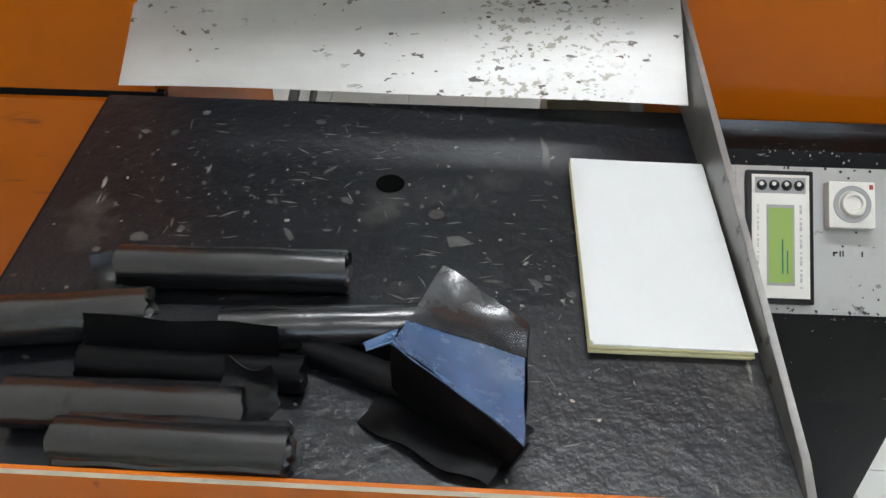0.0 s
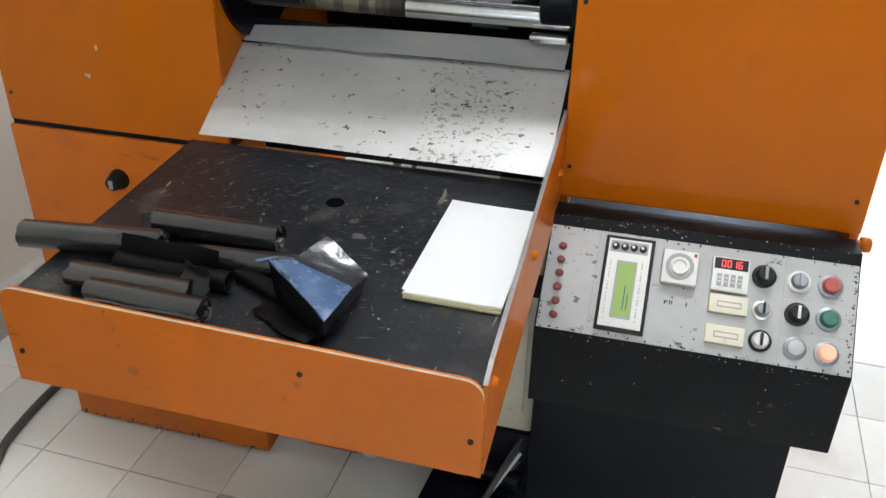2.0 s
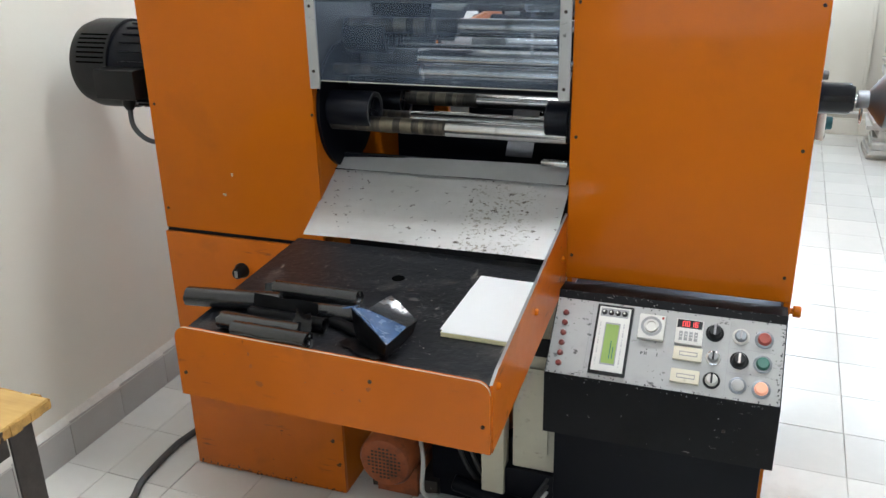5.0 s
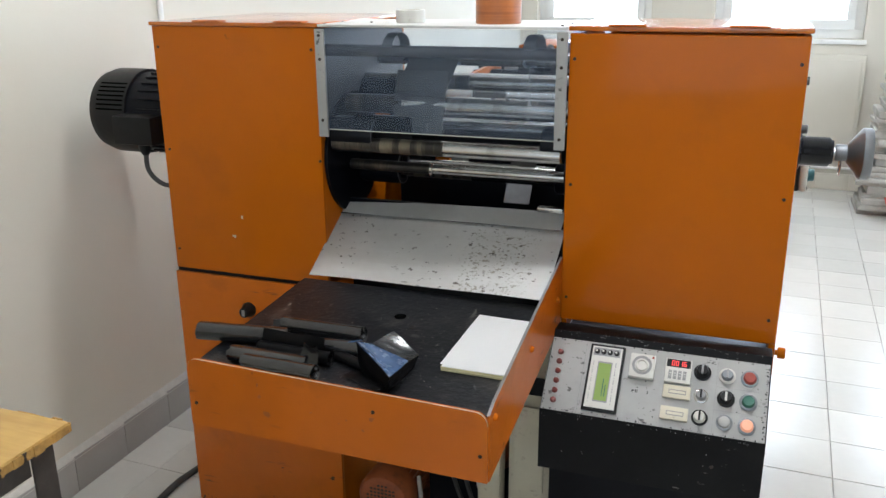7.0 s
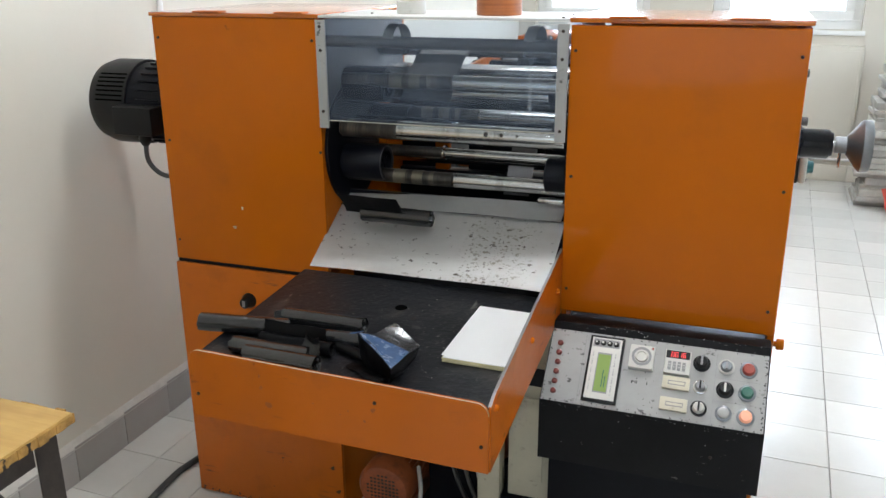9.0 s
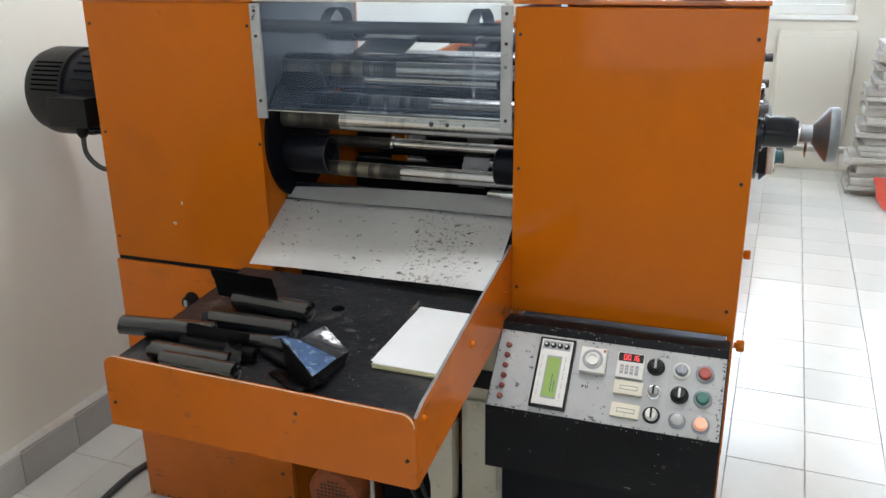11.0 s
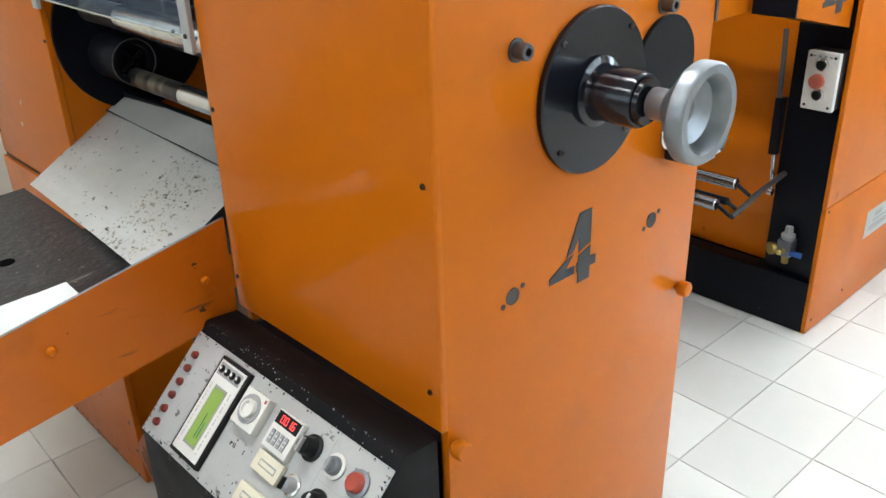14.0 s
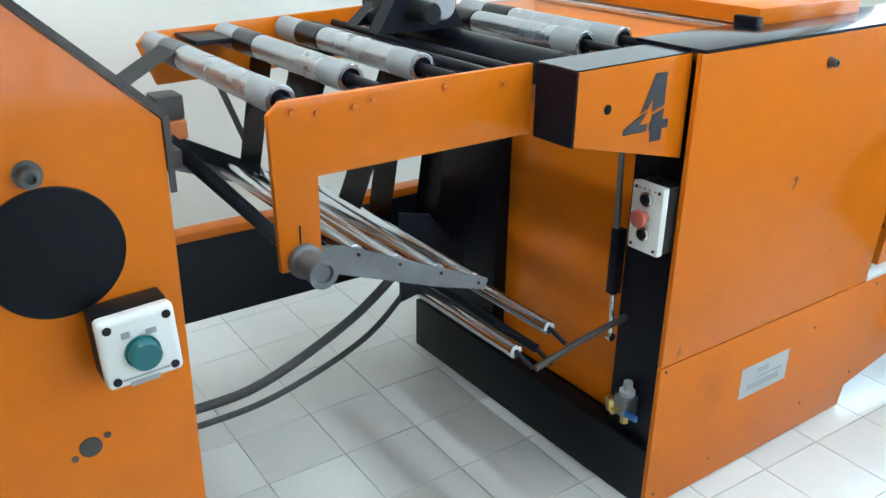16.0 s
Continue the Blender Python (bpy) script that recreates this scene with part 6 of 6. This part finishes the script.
    part("press_link", join(rod((-0.44, 1.24, 1.06), (-0.2, 1.24, 1.06), 0.022), rod((-0.34, 1.18, 1.04), (-0.34, 1.32, 1.10), 0.014), box(-0.37, -0.31, 1.20, 1.29, 1.03, 1.09, 0.006)), BLACKPL, f)
    part("press_wheel", rod((-0.245, 1.27, 1.075), (-0.205, 1.27, 1.075), 0.03), GREYPL, f)


def link_beam():
    b = thing("link_beam", "long black beam joining the two machines, with an orange top rail", "machine beam", (-0.65, 1.0, 0.3))
    part("beam", box(-0.68, -0.64, 0.50, 1.555, 0.305, 0.512, 0.003), BLACK, b)
    part("top_rail", box(-0.69, -0.64, 0.50, 1.555, 0.513, 0.535, 0.002), ORANGE, b)
    part("diagonal_bar", rod((-0.10, 0.665, 0.918), (-0.10, 0.88, 0.665), 0.013), BLACK, b)
    part("tie_bar", prism([(0.80, 0.815), (0.97, 0.725), (0.965, 0.695), (0.80, 0.775)], "x", -0.502, -0.494), BLACK, b)
    part("bracket", box(-0.16, -0.10, 0.50, 0.70, 0.915, 0.945, 0.004), BROWNTAPE, b)
    part("clamp_block", box(-0.155, -0.105, 0.655, 0.70, 0.9455, 0.985, 0.006), RUST, b)
    part("support_arm", box(-0.15, -0.05, 0.495, 0.67, 0.885, 0.9145, 0.003), RUST, b)


def stop_box():
    e = thing("stop_button_box", "white plastic control box with a red mushroom button", "switch box", (0.15, 1.54, 0.69))
    part("base", box(0.108, 0.184, 1.505, 1.5545, 0.615, 0.752, 0.003), BLACKPL, e, "dark back box")
    part("cover", box(0.107, 0.185, 1.487, 1.5045, 0.613, 0.754, 0.005), WHITEPL, e)
    part("stop_button", lathe((0.146, 1.4868, 0.688), (0, -1, 0), [(0, 0), (0, 0.011), (0.014, 0.011), (0.016, 0.0185), (0.024, 0.0175), (0.027, 0.012), (0.028, 0)], 28), REDCAP, e, "faded red mushroom button")
    for z in (0.724, 0.652):
        part("push_button", lathe((0.146, 1.4868, z), (0, -1, 0), [(0, 0), (0, 0.011), (0.009, 0.0105), (0.010, 0.009), (0.010, 0)], 24), BLACKPL, e, "black push button")
        part("button_ring", lathe((0.146, 1.4868, z), (0, -1, 0), [(0, 0.0112), (0, 0.0155), (0.004, 0.0150), (0.006, 0.0128), (0.006, 0.0112), (0, 0.0112)], 28), CHROME, e, "bright steel ring")
    for x in (0.117, 0.175):
        for z in (0.624, 0.743):
            shared("screw", BOLT, e, Matrix.Translation((x, 1.487, z)) @ FACE_S)
    part("label_bar", join(*[box(0.122 + 0.013 * k, 0.128 + 0.013 * k, 1.4865, 1.4872, 0.741, 0.745) for k in range(4)]), GREYPL, e)
    e.location.x += 0.026
    e.location.z += 0.016


def strut_and_valve():
    s = thing("gas_strut", "slim dark gas strut with a bright piston rod", "gas strut", (0.06, 1.545, 0.37))
    part("tube", rod((0.048, 1.54, 0.80), (0.060, 1.54, 0.52), 0.0065), LEVER, s, "grey strut tube")
    part("piston_rod", rod((0.060, 1.54, 0.5195), (0.068, 1.54, 0.385), 0.0055), CHROME, s)
    part("eye_end", lathe((0.062, 1.54, 0.375), (1, 0, 0), [(0, 0), (0, 0.010), (0.012, 0.010), (0.012, 0)], 16), CHROME, s)
    part("bracket", box(0.050, 0.071, 1.530, 1.5545, 0.48, 0.63, 0.001), BLACK, s)
    v = thing("air_regulator", "small pneumatic regulator with brass fittings and a blue lever", "air valve", (0.13, 1.53, 0.22))
    part("body", box(0.112, 0.150, 1.515, 1.5545, 0.215, 0.262, 0.004), ALU, v)
    part("cap", lathe((0.131, 1.535, 0.262), (0, 0, 1), [(0, 0), (0, 0.016), (0.006, 0.018), (0.012, 0.018), (0.016, 0.011), (0.034, 0.010), (0.034, 0)], 20), GREYPL, v)
    part("gauge", lathe((0.100, 1.525, 0.228), (-0.5, -0.85, 0), [(0, 0), (0, 0.017), (0.012, 0.017), (0.012, 0)], 20), BRASS, v)
    part("fitting", rod((0.131, 1.5145, 0.235), (0.131, 1.490, 0.235), 0.007), BRASS, v)
    part("lever", box(0.150, 0.182, 1.510, 1.518, 0.226, 0.240, 0.002), BLUEPL, v, "blue plastic lever")
    part("nut", rod((0.131, 1.535, 0.214), (0.131, 1.535, 0.19), 0.010, 6), BRASS, v)
    v.location.x += 0.006


def sag_hoses():
    solo("air_hose", hose([(-0.62, 0.52, 0.10), (-0.62, 0.84, 0.075), (-0.62, 1.02, 0.095), (-0.62, 1.25, 0.19), (-0.62, 1.40, 0.29), (-0.62, 1.52, 0.40)], 0.013), RUBBER, "thick black hose sagging between the machines", "hose")
    solo("air_hose", hose([(-0.58, 0.52, 0.07), (-0.58, 0.84, 0.052), (-0.58, 1.04, 0.07), (-0.58, 1.28, 0.15), (-0.58, 1.42, 0.26), (-0.58, 1.52, 0.36)], 0.0085), RUBBER, "thin black hose sagging between the machines", "hose")


feed_cabinet()
number_box()
feed_frame()
link_beam()
stop_box()
strut_and_valve()
sag_hoses()


# ---- back of the workshop ----
def supply_roll():
    s = thing("supply_roll", "big black film roll with loose bluish layer on orange stand", "film roll", (0.35, 3.1, 0))
    x, z, r = 0.345, 0.425, 0.19
    part("roll", lathe((x, 2.86, z), (0, 1, 0), [(0.012, 0), (0.012, 0.045), (0, 0.05), (0, r - 0.006), (0.006, r), (0.55, r), (0.55, 0)], 64), BLACK, s)
    bm = bmesh.new()
    rows = []
    for k in range(22):
        a = radians(150 - 9.5 * k)
        q = r + 0.006 + 0.035 * max(0, k - 15) / 6 + 0.004 * math.sin(k * 1.7)
        rows.append([bm.verts.new((x + q * math.cos(a), y, z + q * math.sin(a))) for y in (2.83, 2.95, 3.15, 3.38)])
    for p, q in zip(rows, rows[1:]):
        for i in range(3):
            bm.faces.new((p[i], p[i + 1], q[i + 1], q[i]))
    crumple(bm, 0.010, 9, 3)
    bmesh.ops.solidify(bm, geom=bm.faces[:], thickness=0.002)
    part("loose_film", bm, BLUEFILM, s, "loose bluish film layer")
    part("torn_flap", moved(sheet(0.16, 0.12, 0.02, 14, 7, 0.6), pose(x + 0.225, 2.9, 0.33, 60, 20, 60)), RUST, s, "crumpled dark film flap")
    for y in (2.875, 3.42):
        part("stand", join(box(0.315, 0.375, y, y + 0.03, 0.0405, 0.235, 0.003), box(0.10, 0.38, y - 0.01, y + 0.04, 0.0, 0.04, 0.003)), ORANGE, s)
    part("cradle", box(0.29, 0.40, 2.94, 3.40, 0.205, 0.232, 0.003), ORANGE, s)


def bales():
    random.seed(11)
    b = thing("card_stack", "leaning stack of grey flat-packed cardboard boxes", "card stack", (1.15, 3.75, 0))
    z = 0.0
    for i in range(26):
        h = random.uniform(0.022, 0.045)
        dx, dy, r = random.uniform(-.03, .03), random.uniform(-.03, .03), random.uniform(-4, 4)
        part("flat_box", moved(box(-0.22, 0.22, -0.16, 0.16, 0, h - 0.002, 0.004), Matrix.Translation((1.19 + dx + 0.004 * i, 3.78 + dy, z)) @ pose(0, 0, 0, 0, 0, r)), BALE, b)
        z += h
    solo("plastic_sheet", moved(sheet(0.25, 0.28, 0.02, 9, 4, 0.9), pose(1.26, 3.35, 0.012, 0, 0, 10)), REDBALE, "crumpled red plastic sheeting on the floor", "plastic sheet")


supply_roll()
bales()


# ---- floor, laid last ----
def lay_floor():
    f = thing("floor", "pale glazed floor tiles with dark grout, scuffed by the machine", "floor", (0, 0, 0), kind="structure")
    bed = bmesh.new()
    rows = [[bed.verts.new((x, y, zf(y) - 0.0022)) for x in (WX - 0.2, EX + 0.2)] for y in (SY - 0.2, 1.525, NY + 0.2)]
    for a, b in zip(rows, rows[1:]):
        bed.faces.new((a[0], a[1], b[1], b[0]))
    bmesh.ops.solidify(bed, geom=bed.faces[:], thickness=0.05)
    part("grout_bed", bed, GROUT, f)
    p, q, x0, y0 = 0.2057, 0.2045, -1.4138, -3.583
    me = mesh("tile", box(0.0009, p - 0.0009, 0.0009, q - 0.0009, -0.008, 0.0, 0.0010, 1), TILE)
    rest = bmesh.new()
    for i in range(20):
        for j in range(39):
            x, y = x0 + p * i, y0 + q * j
            z0, z1 = zf(y), zf(y + q)
            near = (-0.85 < x < 1.35 and 0.4 < y < 2.6) or (x < 0.1 and -0.6 < y <= 0.6) or (x > 0.3 and x < 1.0 and 2.6 <= y)
            if near:
                shared("tile", me, f, Matrix.Translation((x, y, z0 + random.uniform(-0.0004, 0.0004))) @ Matrix.Rotation(math.atan((z1 - z0) / q), 4, "X"))
            else:
                k = len(rest.verts)
                quad_box(rest, x + 0.0009, x + p - 0.0009, y + 0.0009, y + q - 0.0009, -0.008, 0.0)
                rest.verts.ensure_lookup_table()
                for v in rest.verts[k:]:
                    v.co.z += z0 + (z1 - z0) * (v.co.y - y) / q
    tagged(part("far_tiles", rest, TILE, f), kind="stuff")
    f.matrix_basis = ROOM @ f.matrix_basis


random.seed(8)
lay_floor()


# ---- what moves ----
def motions():
    # the turret swings on by two thirds of a turn and stops
    turn = [(0.0, -240), (3.05, -240), (3.25, -231), (3.5, -216), (4.0, -190), (4.6, -164), (5.25, -137), (5.9, -110), (6.5, -84), (7.0, -58), (7.5, -34), (7.8, -13), (8.0, -3), (8.2, 0), (16.0, 0)]
    walk(TURRET, [(t, Matrix.Translation((0, TY, TZ)) @ pose(0, 0, 0, a, 0, 0)) for t, a in turn])

    def mandrel(a):
        y, z = station(242 + a, MR)
        return y, z - 0.0185
    # the fresh roll rides on its chuck, is let go and drops down the chute on to the table
    rows = []
    for t, a in turn[:-1]:
        y, z = mandrel(a)
        rows.append((t, pose(-0.372, y, z, min(0, a * 0.3), 0, 0)))
    y, z = mandrel(0)
    rest = pose(-0.388, -0.278, ZT(-0.278) + 0.001, 3, 0, -4)
    rows += [(8.7, pose(-0.372, y, z, 0, 0, 0)), (8.9, pose(-0.372, y - 0.06, z - 0.02, 12, 0, 0)), (9.05, pose(-0.38, -0.04, 0.765, 30, 0, 0)),
             (9.2, pose(-0.385, -0.15, 0.716, 20, 0, -2)), (9.45, pose(-0.386, -0.262, ZT(-0.262) + 0.001, 6, 0, -4)), (9.7, rest), (16.0, rest)]
    walk(FRESH, rows)
    # the strip follows the chuck down, then is drawn back over the rollers
    hang = [(0.0, 0.300, 1.158, -60), (5.4, 0.300, 1.158, -60), (6.0, 0.21, 1.130, -40), (6.5, 0.150, 1.125, -26), (7.0, 0.125, 1.140, -20), (7.5, 0.062, 1.090, -4), (7.8, 0.050, 1.068, 0), (8.0, 0.046, 1.040, 2),
            (8.3, 0.046, 1.040, 2), (8.6, 0.12, 1.10, -20), (9.0, 0.24, 1.145, -50), (9.4, 0.320, 1.160, -75), (16.0, 0.320, 1.160, -75)]
    walk(STRIP, [(t, pose(-0.358, y, z, a, 0, 0)) for t, y, z, a in hang])
    lead = [(0.0, 0.36, 1.170, -80), (5.4, 0.36, 1.170, -80), (6.0, 0.30, 1.170, -66), (6.5, 0.265, 1.168, -62), (7.0, 0.215, 1.170, -55), (7.5, 0.130, 1.165, -26), (8.0, 0.118, 1.136, -28),
            (8.3, 0.118, 1.136, -28), (8.7, 0.20, 1.15, -45), (9.4, 0.37, 1.170, -82), (16.0, 0.37, 1.170, -82)]
    walk(LEAD, [(t, pose(-0.358, y, z, a, 0, 0)) for t, y, z, a in lead])


motions()
